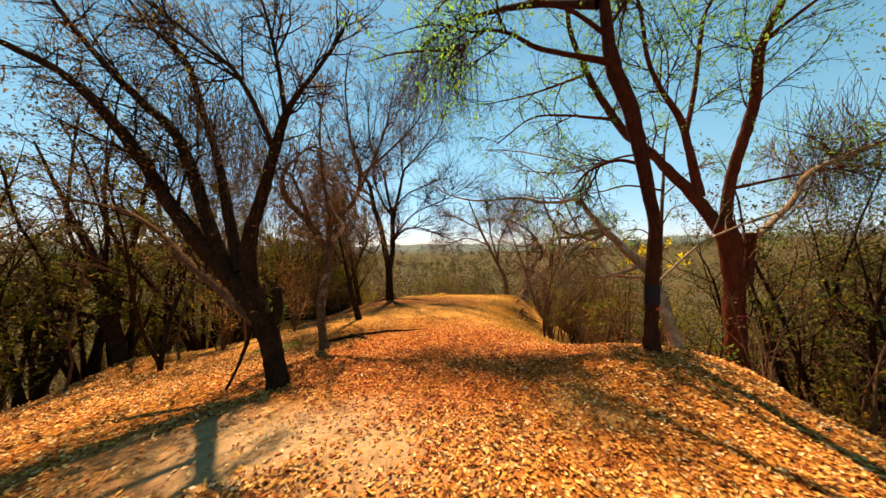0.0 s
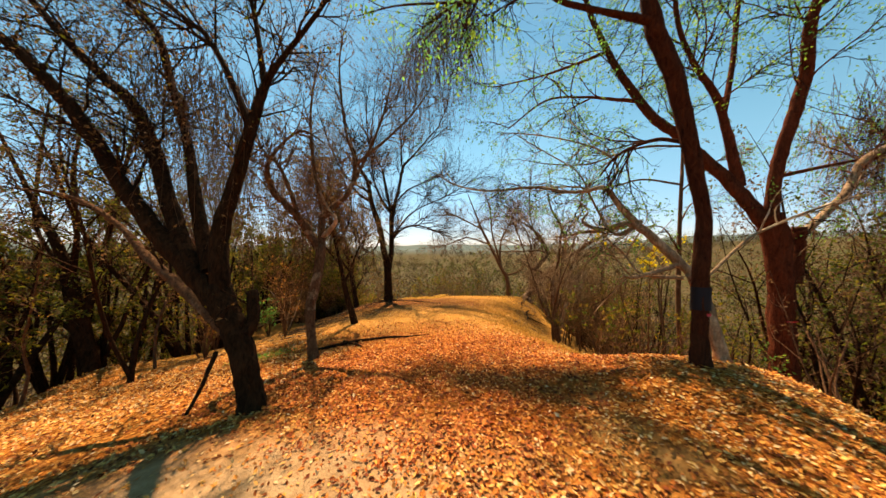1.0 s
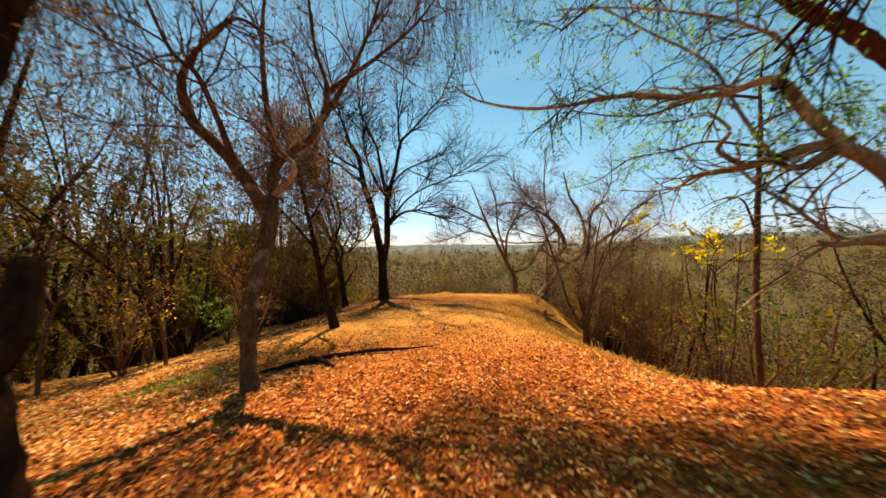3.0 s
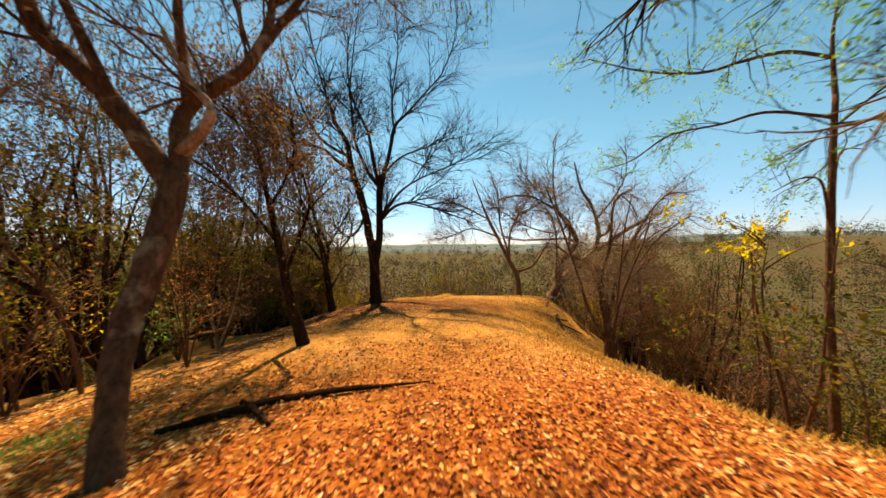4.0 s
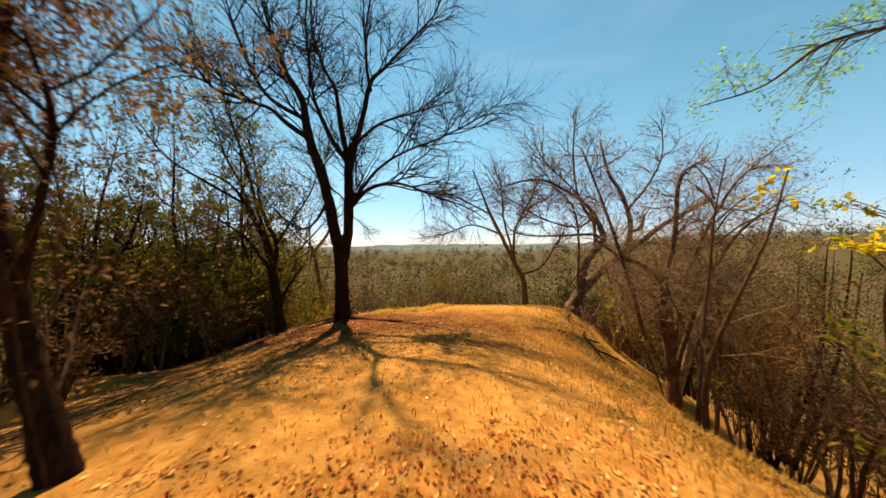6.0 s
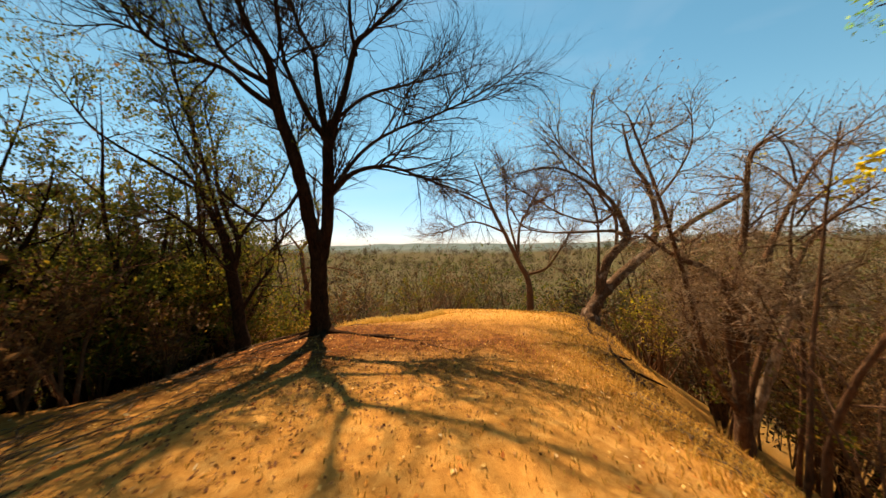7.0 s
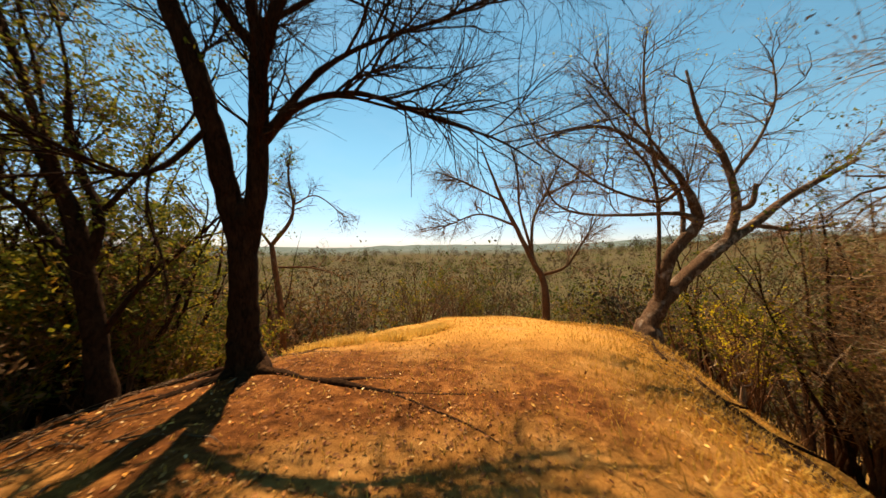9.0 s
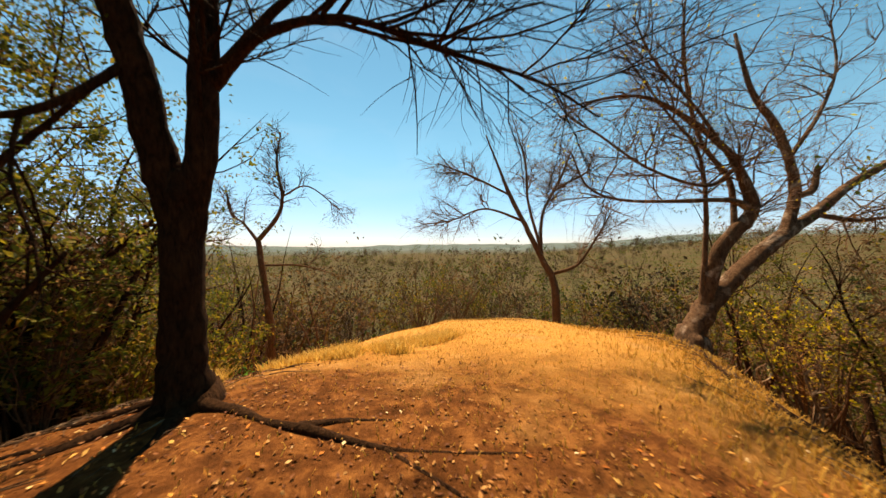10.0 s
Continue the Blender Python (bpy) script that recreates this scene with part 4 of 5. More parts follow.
SHADED_TREE = [
    ('trunk', [(0.00, 0.00, 0.00, 0.172), (-0.12, 0.00, 0.68, 0.125), (-0.26, 0.00, 1.67, 0.119), (-0.43, 0.00, 2.57, 0.099), (-0.75, 0.00, 3.20, 0.073), (-1.01, 0.00, 3.73, 0.053), (-1.54, 0.00, 4.36, 0.033), (-2.19, 0.00, 4.71, 0.016)]),
    ('limb', [(-0.26, 0.00, 1.76, 0.066), (-0.22, 0.11, 2.58, 0.061), (-0.55, 0.19, 3.24, 0.051), (-0.82, 0.28, 3.92, 0.042), (-0.97, 0.37, 4.72, 0.028), (-1.32, 0.50, 5.88, 0.015)]),
    ('limb', [(-0.27, 0.00, 1.76, 0.059), (-0.75, -0.16, 2.56, 0.045), (-1.19, -0.28, 3.01, 0.028), (-1.67, -0.40, 3.35, 0.015)]),
    ('limb', [(-0.08, 0.00, 0.95, 0.046), (0.17, 0.15, 1.47, 0.034), (0.47, 0.30, 1.97, 0.021)]),
    ('limb', [(-0.25, 0.11, 2.58, 0.044), (0.03, 0.43, 3.29, 0.032), (0.44, 0.80, 4.21, 0.023), (0.66, 1.11, 5.22, 0.016)]),
    ('limb', [(-0.43, 0.00, 2.57, 0.060), (-0.62, -0.20, 3.70, 0.050), (-0.90, -0.35, 5.00, 0.036), (-1.30, -0.45, 6.40, 0.024), (-1.50, -0.50, 7.60, 0.010)]),
    ('limb', [(-0.75, 0.00, 3.20, 0.050), (-1.30, 0.20, 4.30, 0.040), (-2.00, 0.45, 5.40, 0.030), (-2.50, 0.60, 6.80, 0.014)]),
    ('limb', [(-1.01, 0.00, 3.73, 0.040), (-1.90, -0.30, 4.30, 0.032), (-2.90, -0.50, 5.00, 0.024), (-3.60, -0.60, 6.00, 0.012)]),
]
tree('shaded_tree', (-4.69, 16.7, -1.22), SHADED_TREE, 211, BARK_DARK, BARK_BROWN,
     [(4.0, 1.7, 45, 0.03, 0.18, 0.014, 6, 5), (5.0, 0.95, 45, 0.0, 0.22, 0.009, 5, 4), (4.4, 0.55, 45, -0.05, 0.22, 0.007, 4, 3)],
     [(LEAF_SHADE, 24, 0.065, 'dark olive leaves'), (LEAF_BROWN, 3, 0.06, 'withered leaves')], label='dark forked tree with sparse olive leaves on the shaded slope', category='tree')

DRY_BUSH = [
    ('stem', [(0.00, 0.00, 0.00, 0.147), (-0.07, 0.00, 1.06, 0.110), (-0.14, 0.00, 2.24, 0.086), (-0.44, 0.00, 3.12, 0.061), (-1.33, 0.00, 3.56, 0.037), (-1.85, 0.00, 3.93, 0.024)]),
    ('pale_limb', [(0.05, 0.00, 0.25, 0.086), (0.32, -0.17, 1.69, 0.072), (0.47, -0.25, 2.42, 0.053), (0.70, -0.33, 3.00, 0.047), (1.20, -0.40, 3.25, 0.023)]),
    ('stem', [(-0.07, 0.00, 1.13, 0.086), (-0.24, 0.08, 2.52, 0.074), (0.13, 0.16, 3.86, 0.056), (0.35, 0.25, 5.39, 0.038), (1.08, 0.30, 5.93, 0.019)]),
    ('stem', [(-0.04, 0.00, 0.62, 0.061), (-0.69, -0.04, 1.66, 0.049), (-1.08, -0.09, 2.84, 0.042), (-1.70, -0.15, 4.57, 0.030), (-2.23, -0.20, 5.85, 0.018)]),
    ('stem', [(0.00, 0.00, 0.76, 0.061), (0.78, 0.22, 2.50, 0.050), (1.89, 0.43, 4.02, 0.039), (3.35, 0.60, 4.99, 0.020)]),
    ('stem', [(-0.07, 0.00, 1.35, 0.061), (0.72, 0.34, 3.40, 0.051), (1.92, 0.63, 5.15, 0.033), (2.90, 0.80, 6.00, 0.020)]),
]
tree('dry_bush', (5.33, 14.83, -2.45), DRY_BUSH, 212, BARK_TWIST, TWIG_BUSH,
     [(7.0, 1.6, 55, 0.0, 0.3, 0.014, 6, 4), (8.0, 0.95, 55, -0.02, 0.32, 0.014, 4, 3), (5.0, 0.55, 50, -0.02, 0.3, 0.011, 4, 3)],
     [(LEAF_BROWN, 4.0, 0.04, 'scraps of withered leaf')], label='dense dry twiggy bush on the slope beside the path', category='bush')


# ---- taller trees of the wood on both flanks ----
def wood_tree(seed, height, limbs_n, leafmat, leafn, label):
    rng = np.random.default_rng(seed)
    limbs = []
    for k in range(limbs_n):
        a = rng.uniform(0, 6.28)
        p = np.array([rng.normal(0, 0.10), rng.normal(0, 0.10), -0.2])
        d = np.array([math.cos(a) * 0.22, math.sin(a) * 0.22, 1.0])
        h, r = height * rng.uniform(0.75, 1.05), 0.075 * rng.uniform(0.7, 1.3)
        pts = []
        for j in range(7):
            pts.append((*[round(float(v), 2) for v in p], r * (1 - j / 6.25)))
            d = d + np.append(rng.normal(0, 0.15, 2), 0.0)
            p = p + d / np.linalg.norm(d) * h / 6
        limbs.append(("stem", pts))
    return tagged(tree("wood_tree", (0, 0, 0), limbs, seed + 1, BARK_DARK, BARK_BROWN,
                [(1.05, height * 0.28, 45, 0.03, 0.18, 0.018, 6, 4), (4.2, height * 0.15, 45, 0.0, 0.22, 0.010, 4, 3), (1.5, height * 0.09, 45, -0.06, 0.22, 0.008, 3, 3)],
                [(leafmat, leafn * 3.4, 0.075, "")], label=label, coarse=6), group="trees of the wood")


WOOD = [
    wood_tree(301, 8.0, 3, LEAF_BROWN, 5, "tall thin dark tree hung with withered brown leaves"),
    wood_tree(304, 7.0, 4, LEAF_SHADE, 7, "dark many-stemmed tree with thinning olive leaves"),
    wood_tree(307, 9.0, 2, LEAF_BROWN, 3, "tall dark tree nearly bare of leaves"),
    wood_tree(310, 5.5, 4, LEAF_SHADE, 10, "smaller dark tree with olive leaves"),
    wood_tree(313, 6.0, 5, LEAF_SHADE, 36, "dense dark tree in full dull-green leaf"),
]
SPOTS = [  # x, y, kind, size
    (-7.7, 17.2, 4, 0.9), (-8.4, 18.0, 4, 1.05), (-7.9, 14.9, 4, 0.7), (-10.2, 9.4, 4, 0.9), (-12.0, 8.6, 4, 1.0), (-13.5, 8.8, 1, 1.1), (-6.9, 17.6, 4, 0.8), (-7.3, 18.6, 4, 0.95), (-6.2, 18.4, 1, 0.9), (-8.0, 16.6, 4, 0.9), (-8.8, 18.8, 4, 1.25), (-9.6, 16.9, 4, 1.2), (-10.8, 15.6, 4, 1.3), (-8.6, 14.4, 4, 0.9), (-9.4, 12.9, 4, 1.0),
    (7.9, 18.0, 1, 0.75), (8.9, 19.0, 1, 0.9), (10.6, 20.6, 0, 1.0), (9.4, 16.4, 1, 0.85), (9.4, 22.8, 1, 0.9), (11.6, 17.8, 1, 1.1), (12.6, 22.0, 0, 1.1),
     (8.6, 6.2, 1, 1.05), (9.6, 6.9, 0, 1.0), (10.6, 7.9, 1, 1.2), (9.9, 5.7, 1, 1.0),
    (-7.4, 19.9, 4, 1.0), (-9.0, 20.9, 4, 1.1), (-8.6, 17.9, 4, 1.0), (-11.0, 18.4, 4, 1.2), (-9.9, 12.2, 4, 1.1),
    (9.4, 8.2, 2, 0.95), (11.0, 6.9, 2, 1.0), (12.6, 9.6, 4, 1.3), (10.2, 7.4, 0, 1.05), (-12.0, 9.8, 4, 1.2),
    (-7.2, 7.6, 2, 0.9), (-12.6, 6.6, 1, 1.1), (-12.6, 7.4, 0, 1.1), (-9.0, 11.4, 0, 1.0), (-7.4, 11.2, 3, 1.0),
    (-11.5, 11.6, 1, 1.2), (-14.2, 10.2, 2, 1.1), (-10.2, 14.6, 1, 1.0), (-13.0, 15.0, 0, 1.1), (-7.6, 17.4, 3, 1.1),
    (-9.4, 19.2, 1, 1.0), (-7.0, 20.6, 3, 0.95), (-11.6, 19.6, 0, 1.0), (-16.0, 14.0, 1, 1.2), (-10.0, 23.5, 3, 1.0), (-13.0, 25.0, 1, 0.9),
    (-10.6, 7.6, 0, 1.0), (-11.4, 9.2, 2, 1.0), (-8.4, 15.9, 0, 0.95), (-12.2, 13.2, 1, 1.1), (-14.8, 7.6, 0, 1.1), (-10.8, 16.8, 3, 1.2), (-8.9, 21.6, 1, 1.0), (-17.0, 10.5, 1, 1.2), (-16.5, 18.0, 0, 1.1), (-13.5, 21.5, 1, 1.0),
    (8.8, 7.2, 1, 0.95), (10.4, 9.2, 0, 1.05), (11.2, 6.0, 1, 0.9), (8.9, 5.0, 3, 0.9), (12.8, 8.8, 1, 1.0), (9.6, 6.4, 0, 0.75), (11.2, 8.4, 3, 1.05), (12.4, 5.6, 1, 0.9), (10.2, 4.2, 3, 1.0), (14.0, 8.0, 0, 0.85), (13.4, 3.4, 1, 0.9), (8.6, 9.6, 3, 0.9), (-9.0, 26.5, 1, 1.0), (-11.5, 23.0, 3, 1.2), (-14.5, 19.5, 1, 1.1), (-12.0, 28.0, 1, 1.1), (-15.5, 23.5, 0, 1.0), (-8.0, 19.0, 3, 1.0),
]


def plant_wood():
    rng = np.random.default_rng(9)
    for n, (x, y, k, s) in enumerate(SPOTS):
        s *= 1.13 if x < -5 and y > 8 else 1.0
        m = pose(x, y, float(ground_at(x, y)), 0, 0, rng.uniform(0, 360)) @ Matrix.Diagonal((s, s, s, 1))
        if k is not None and WOOD[k].get("set"):
            copy_thing(WOOD[k], m)
        else:
            WOOD[k].matrix_basis = m
            WOOD[k]["set"] = 1


plant_wood()


# ---- hanging growth ----
def hanging(name, starts, seed, count, length, mat, label, drift=0.06, thick=0.0055, leafy=2.0, wide=0.12):
    """A clump of thin stems hanging from the points of a line."""
    rng = np.random.default_rng(seed)
    c = curve_through(starts, 40)[:, :3]
    at = c[rng.integers(0, 40, count)] + rng.normal(0, wide, (count, 3))
    K = 7
    L = length * rng.uniform(0.3, 1.1, count)
    d = np.stack([rng.normal(0, 0.3, count), rng.normal(0, 0.3, count), -np.ones(count)], 1)
    pts, cur = [at], at
    for k in range(1, K):
        d = d + rng.normal(0, drift * 2, (count, 3)) + np.array([0, 0, -0.15])
        d /= np.linalg.norm(d, axis=1, keepdims=True)
        cur = cur + d * (L / (K - 1))[:, None]
        pts.append(cur)
    P = np.stack(pts, 1)
    R = np.full((count, K), thick) * np.linspace(1, 0.4, K)
    P2, R2 = sprout(rng, P, R, 2.5, length * 0.14, 40, -0.12, 0.18, thick * 0.7, 4, 0.2)
    V, F = joined([tubes(P, R, 4), tubes(P2, R2, 3)])
    top = tagged(new(name), label, "creeper")
    top.location = Vector(c[0])
    V = V - np.array(c[0])
    tagged(piece("stem", V, F, mat, top), kind="stuff")
    V, F = blades(rng, P2, leafy, 0.05)
    tagged(piece("foliage", V - np.array(c[0]), F, LEAF_BROWN, top, smooth=False), kind="stuff")


hanging("hanging_creeper", [(0.9, 9.0, 8.6, 0), (0.2, 9.6, 8.9, 0), (-0.5, 10.0, 8.8, 0), (-1.1, 10.3, 8.5, 0)], 41, 260, 3.6, BARK_BROWN, "brown creeper stems hanging from a high branch")
hanging("hanging_creeper", [(7.4, 6.9, 4.6, 0), (8.2, 7.2, 4.5, 0), (9.2, 7.5, 4.1, 0), (9.8, 7.6, 3.5, 0)], 42, 110, 1.5, TWIG_DRY, "withered creeper draped over a branch")
hanging("hanging_creeper", [(-3.1, 5.4, 4.2, 0), (-3.8, 5.7, 4.9, 0), (-4.6, 5.8, 5.0, 0), (-5.4, 5.8, 5.2, 0)], 43, 240, 2.8, BARK_BROWN, "dry brown creeper hanging through the dark tree", leafy=6.0, wide=0.25)
hanging("hanging_creeper", [(-3.0, 10.3, 3.4, 0), (-3.4, 10.1, 4.2, 0), (-3.9, 10.2, 4.6, 0), (-4.6, 10.4, 4.4, 0)], 44, 200, 3.9, BARK_BROWN, "curtain of brown creeper over the small brown-leaved tree", leafy=14.0, wide=0.35)
hanging("hanging_creeper", [(8.0, 6.4, 4.9, 0), (8.7, 6.6, 5.1, 0), (9.5, 7.0, 4.7, 0), (10.6, 7.6, 4.9, 0)], 46, 170, 3.4, BARK_BROWN, "brown creeper hanging over the trees of the slope", leafy=7.0, wide=0.4)
hanging("hanging_creeper", [(-5.2, 9.6, 4.0, 0), (-5.8, 9.2, 4.8, 0), (-6.6, 9.4, 5.2, 0), (-7.4, 9.6, 4.8, 0)], 45, 150, 4.4, BARK_BROWN, "brown creeper hanging among the trees of the wood", leafy=10.0, wide=0.5)


# ---- roots, logs, sticks ----
def stick(name, pts, mat, seed, label, category="branch", forks=()):
    rng = np.random.default_rng(seed)
    x0, y0 = pts[0][0], pts[0][1]
    o = Vector((x0, y0, float(ground_at(x0, y0))))
    top = tagged(new(name), label, category)
    top.location = o
    for k, line in enumerate((pts, *forks)):
        c = curve_through([(x - o.x, y - o.y, float(ground_at(x, y)) + h - o.z, r) for x, y, h, r in line], 6 * len(line))
        V, F = tubes(c[None, :, :3], c[None, :, 3], 9, rng, 0.09)
        V, F = capped(V, F, 9)
        piece("stem" if k == 0 else "fork", V, F, mat, top)
    return top


stick("fallen_log", [(-2.98, 7.5, 0.030, 0.030), (-2.48, 7.74, 0.045, 0.036), (-2.04, 7.96, 0.030, 0.036), (-1.46, 8.05, 0.045, 0.032), (-1.02, 8.14, 0.030, 0.020), (-0.53, 8.19, 0.045, 0.008)], BARK_DARK, 51,
      "dark crooked fallen log with a broken stub in the leaf litter", "log", [[(-2.47, 7.91, 0.040, 0.036), (-2.21, 7.69, 0.060, 0.034), (-1.94, 7.45, 0.020, 0.020)]])
stick("fallen_branch", [(2.1, 5.0, 0.012, 0.013), (2.35, 4.95, 0.018, 0.014), (2.6, 5.02, 0.01, 0.008)], BARK_TWIST, 52, "thin pale fallen stick near the banded tree")
stick("fallen_branch", [(-8.4, 13.0, 0.1, 0.035), (-7.6, 12.7, 0.35, 0.03), (-6.6, 12.5, 0.5, 0.022), (-5.9, 12.4, 0.55, 0.012)], BARK_PALE, 53, "bleached fallen branch propped off the ground",
      forks=[[(-7.6, 12.7, 0.33, 0.02), (-7.0, 13.0, 0.75, 0.015), (-6.2, 13.1, 1.0, 0.008)]])
stick("fallen_branch", [(4.6, 11.9, 0.03, 0.03), (4.9, 12.4, 0.1, 0.03), (5.6, 12.6, 0.2, 0.02), (6.2, 12.5, 0.35, 0.01)], BARK_PALE, 54, "pale dead branch lying on the slope")
stick("fallen_branch", [(4.2, 15.8, 0.05, 0.05), (4.5, 16.8, 0.06, 0.05), (4.7, 17.8, 0.08, 0.04), (5.1, 18.6, 0.06, 0.03)], BARK_DARK, 55, "dark dead branch lying along the ridge edge",
      forks=[[(4.5, 16.8, 0.06, 0.03), (4.9, 16.6, 0.15, 0.025), (5.4, 16.7, 0.2, 0.012)], [(4.7, 17.6, 0.08, 0.025), (5.0, 17.5, 0.2, 0.02), (5.3, 17.9, 0.22, 0.01)]])
stick("fallen_branch", [(4.7, 18.9, 0.04, 0.04), (4.9, 19.5, 0.05, 0.04), (5.2, 20.0, 0.06, 0.03)], BARK_DARK, 56, "dark dead branch by the leaning tree")
for x, y, h, seed in ((7.5, 20.9, 1.1, 151), (6.7, 19.2, 0.8, 152), (6.95, 19.5, 1.3, 153), (8.0, 18.2, 1.5, 154), (6.4, 12.9, 1.4, 155)):
    stick("dead_sapling", [(x, y, -0.05, 0.028), (x + 0.05, y, h * 0.4, 0.024), (x - 0.08, y + 0.05, h * 0.7, 0.018), (x + 0.1, y, h, 0.009)], BARK_PALE, seed, "pale bleached dead sapling standing on the slope", "dead sapling",
          forks=[[(x - 0.02, y, h * 0.5, 0.016), (x + 0.2, y, h * 0.75, 0.012), (x + 0.26, y + 0.1, h * 0.95, 0.006)]])
for x, y, seed in ((-7.4, 18.9, 156), (-6.7, 20.3, 157), (-6.3, 12.8, 158)):
    stick("dead_shrub", [(x, y, -0.05, 0.04), (x - 0.15, y, 0.6, 0.034), (x - 0.5, y + 0.1, 1.15, 0.024), (x - 1.1, y + 0.1, 1.35, 0.014), (x - 1.6, y, 1.2, 0.006)], BARK_PALE, seed, "bleached arching stems of a dead shrub", "dead shrub",
          forks=[[(x, y, 0.1, 0.03), (x + 0.3, y, 0.8, 0.024), (x + 0.55, y - 0.1, 1.5, 0.014), (x + 0.6, y, 2.1, 0.006)], [(x - 0.1, y, 0.4, 0.024), (x + 0.1, y - 0.1, 1.0, 0.018), (x + 0.05, y - 0.1, 1.7, 0.007)], [(x - 0.4, y + 0.1, 1.0, 0.016), (x - 0.7, y - 0.1, 1.7, 0.01), (x - 1.2, y - 0.1, 2.0, 0.005)]])


def roots(base, spokes, mat, seed, label):
    rng = np.random.default_rng(seed)
    for k, (turn, long, r) in enumerate(spokes):
        a, x, y, line = radians(turn), base[0], base[1], []
        for j in range(6):
            line.append((x, y, 0.0 - 0.75 * r * (1 - j / 6.5), r * (1 - j / 6.5)))
            a += rng.normal(0, 0.13)
            x, y = x + math.cos(a) * long / 5, y + math.sin(a) * long / 5
        ob = stick("root", line, mat, seed + k, label, "root")


for k, (line, forks) in enumerate((
        ([(-3.0, 17.05, 0.03, 0.11), (-2.62, 16.93, -0.02, 0.10), (-2.3, 16.8, -0.02, 0.07), (-1.95, 16.62, -0.02, 0.055), (-1.5, 16.45, 0.0, 0.06), (-0.75, 16.22, -0.012, 0.034), (0.25, 16.15, -0.012, 0.022), (1.2, 16.2, -0.012, 0.012)],
         [[(-0.78, 16.22, -0.01, 0.03), (-0.3, 15.8, -0.01, 0.024), (0.2, 15.3, -0.008, 0.018), (0.48, 14.8, -0.01, 0.01)], [(-1.6, 16.5, 0.0, 0.05), (-1.25, 16.62, -0.01, 0.035), (-0.8, 16.66, -0.015, 0.016)]]),
        ([(-3.05, 17.0, 0.04, 0.11), (-3.34, 16.72, -0.01, 0.09), (-3.62, 16.42, -0.02, 0.055), (-3.95, 16.12, -0.015, 0.035), (-4.3, 15.6, -0.012, 0.016)], [[(-3.6, 16.45, -0.02, 0.04), (-4.0, 16.5, -0.01, 0.03), (-4.6, 16.3, -0.01, 0.012)]]),
        ([(-3.05, 17.0, 0.04, 0.10), (-2.85, 16.66, -0.01, 0.07), (-2.72, 16.3, -0.02, 0.035), (-2.7, 15.9, -0.03, 0.02)], []),
        ([(-3.1, 17.1, 0.04, 0.10), (-3.6, 17.15, 0.0, 0.07), (-4.1, 17.0, -0.01, 0.045), (-4.7, 17.1, -0.02, 0.02)], []))):
    stick("root", line, BARK_DARK, 61 + k, "dark surface root of the big bare tree", "root", forks)
roots((5.57, 20.65), [(180, 1.2, 0.09), (200, 0.9, 0.07), (225, 0.7, 0.08), (-60, 0.9, 0.09), (150, 0.8, 0.06)], BARK_TWIST, 67, "gnarled surface root of the leaning tree")


# ---- paint on the trunks ----
def collar(pts, base, z0, z1, a0, a1, mat, parent_name, name, label):
    """Paint round part of a trunk between two heights."""
    c = curve_through(pts, 200)
    c = c[(c[:, 2] > z0) & (c[:, 2] < z1)]
    c = c[np.linspace(0, len(c) - 1, 6).astype(int)]
    ang = np.linspace(radians(a0), radians(a1), 17)
    V = np.stack([c[:, None, 0] + c[:, 3:] * 1.12 * np.cos(ang), c[:, None, 1] + c[:, 3:] * 1.12 * np.sin(ang), np.repeat(c[:, 2:3], 17, 1)], -1)
    i = (np.arange(5)[:, None] * 17 + np.arange(16)[None]).ravel()
    piece(name, V, np.stack([i, i + 1, i + 18, i + 17], 1), mat, bpy.data.objects[parent_name], label)


collar(BANDED_TREE[0][1], 0, 0.93, 1.30, 0, 360, PAINT_BLACK, "banded_tree", "painted_band", "black painted band")
collar(BANDED_TREE[0][1], 0, 0.86, 0.925, -95, -10, PAINT_RED, "banded_tree", "paint_mark", "red paint mark")
collar(BANDED_TREE[0][1], 0, 1.31, 1.345, -130, -40, PAINT_RED, "banded_tree", "paint_mark", "red paint mark")
collar(RED_TRUNK_TREE[0][1], 0, 1.30, 1.36, -120, -60, PAINT_RED, "red_trunk_tree", "paint_mark", "red paint mark")


# ---- shrubs and grass ----
def shrub(name, x, y, seed, height, spread, stems, mat, per, size, label):
    rng = np.random.default_rng(seed)
    top = tagged(new(name), label, "shrub")
    top.location = (x, y, float(ground_at(x, y)))
    limbs = []
    for k in range(stems):
        a = rng.uniform(0, 6.28)
        w = spread * rng.uniform(0.3, 1)
        limbs.append([(0, 0, -0.05, 0.012), (math.cos(a) * w * 0.4, math.sin(a) * w * 0.4, height * 0.45, 0.010), (math.cos(a) * w, math.sin(a) * w, height * rng.uniform(0.7, 1), 0.004)])
    P, R = lines_of(limbs, 7)
    for k in range(stems):
        piece("stem", *tubes(P[k:k + 1], R[k:k + 1], 5), BARK_BROWN, top)
    P2, R2 = sprout(rng, P, R, 4.6, height * 0.3, 50, 0.02, 0.2, 0.006, 4, 0.2)
    tagged(piece("crown", *tubes(P2, R2, 3), TWIG_DRY, top), "thin twigs", kind="stuff")
    tagged(piece("foliage", *blades(rng, P2, per, size), mat, top, smooth=False), kind="stuff")


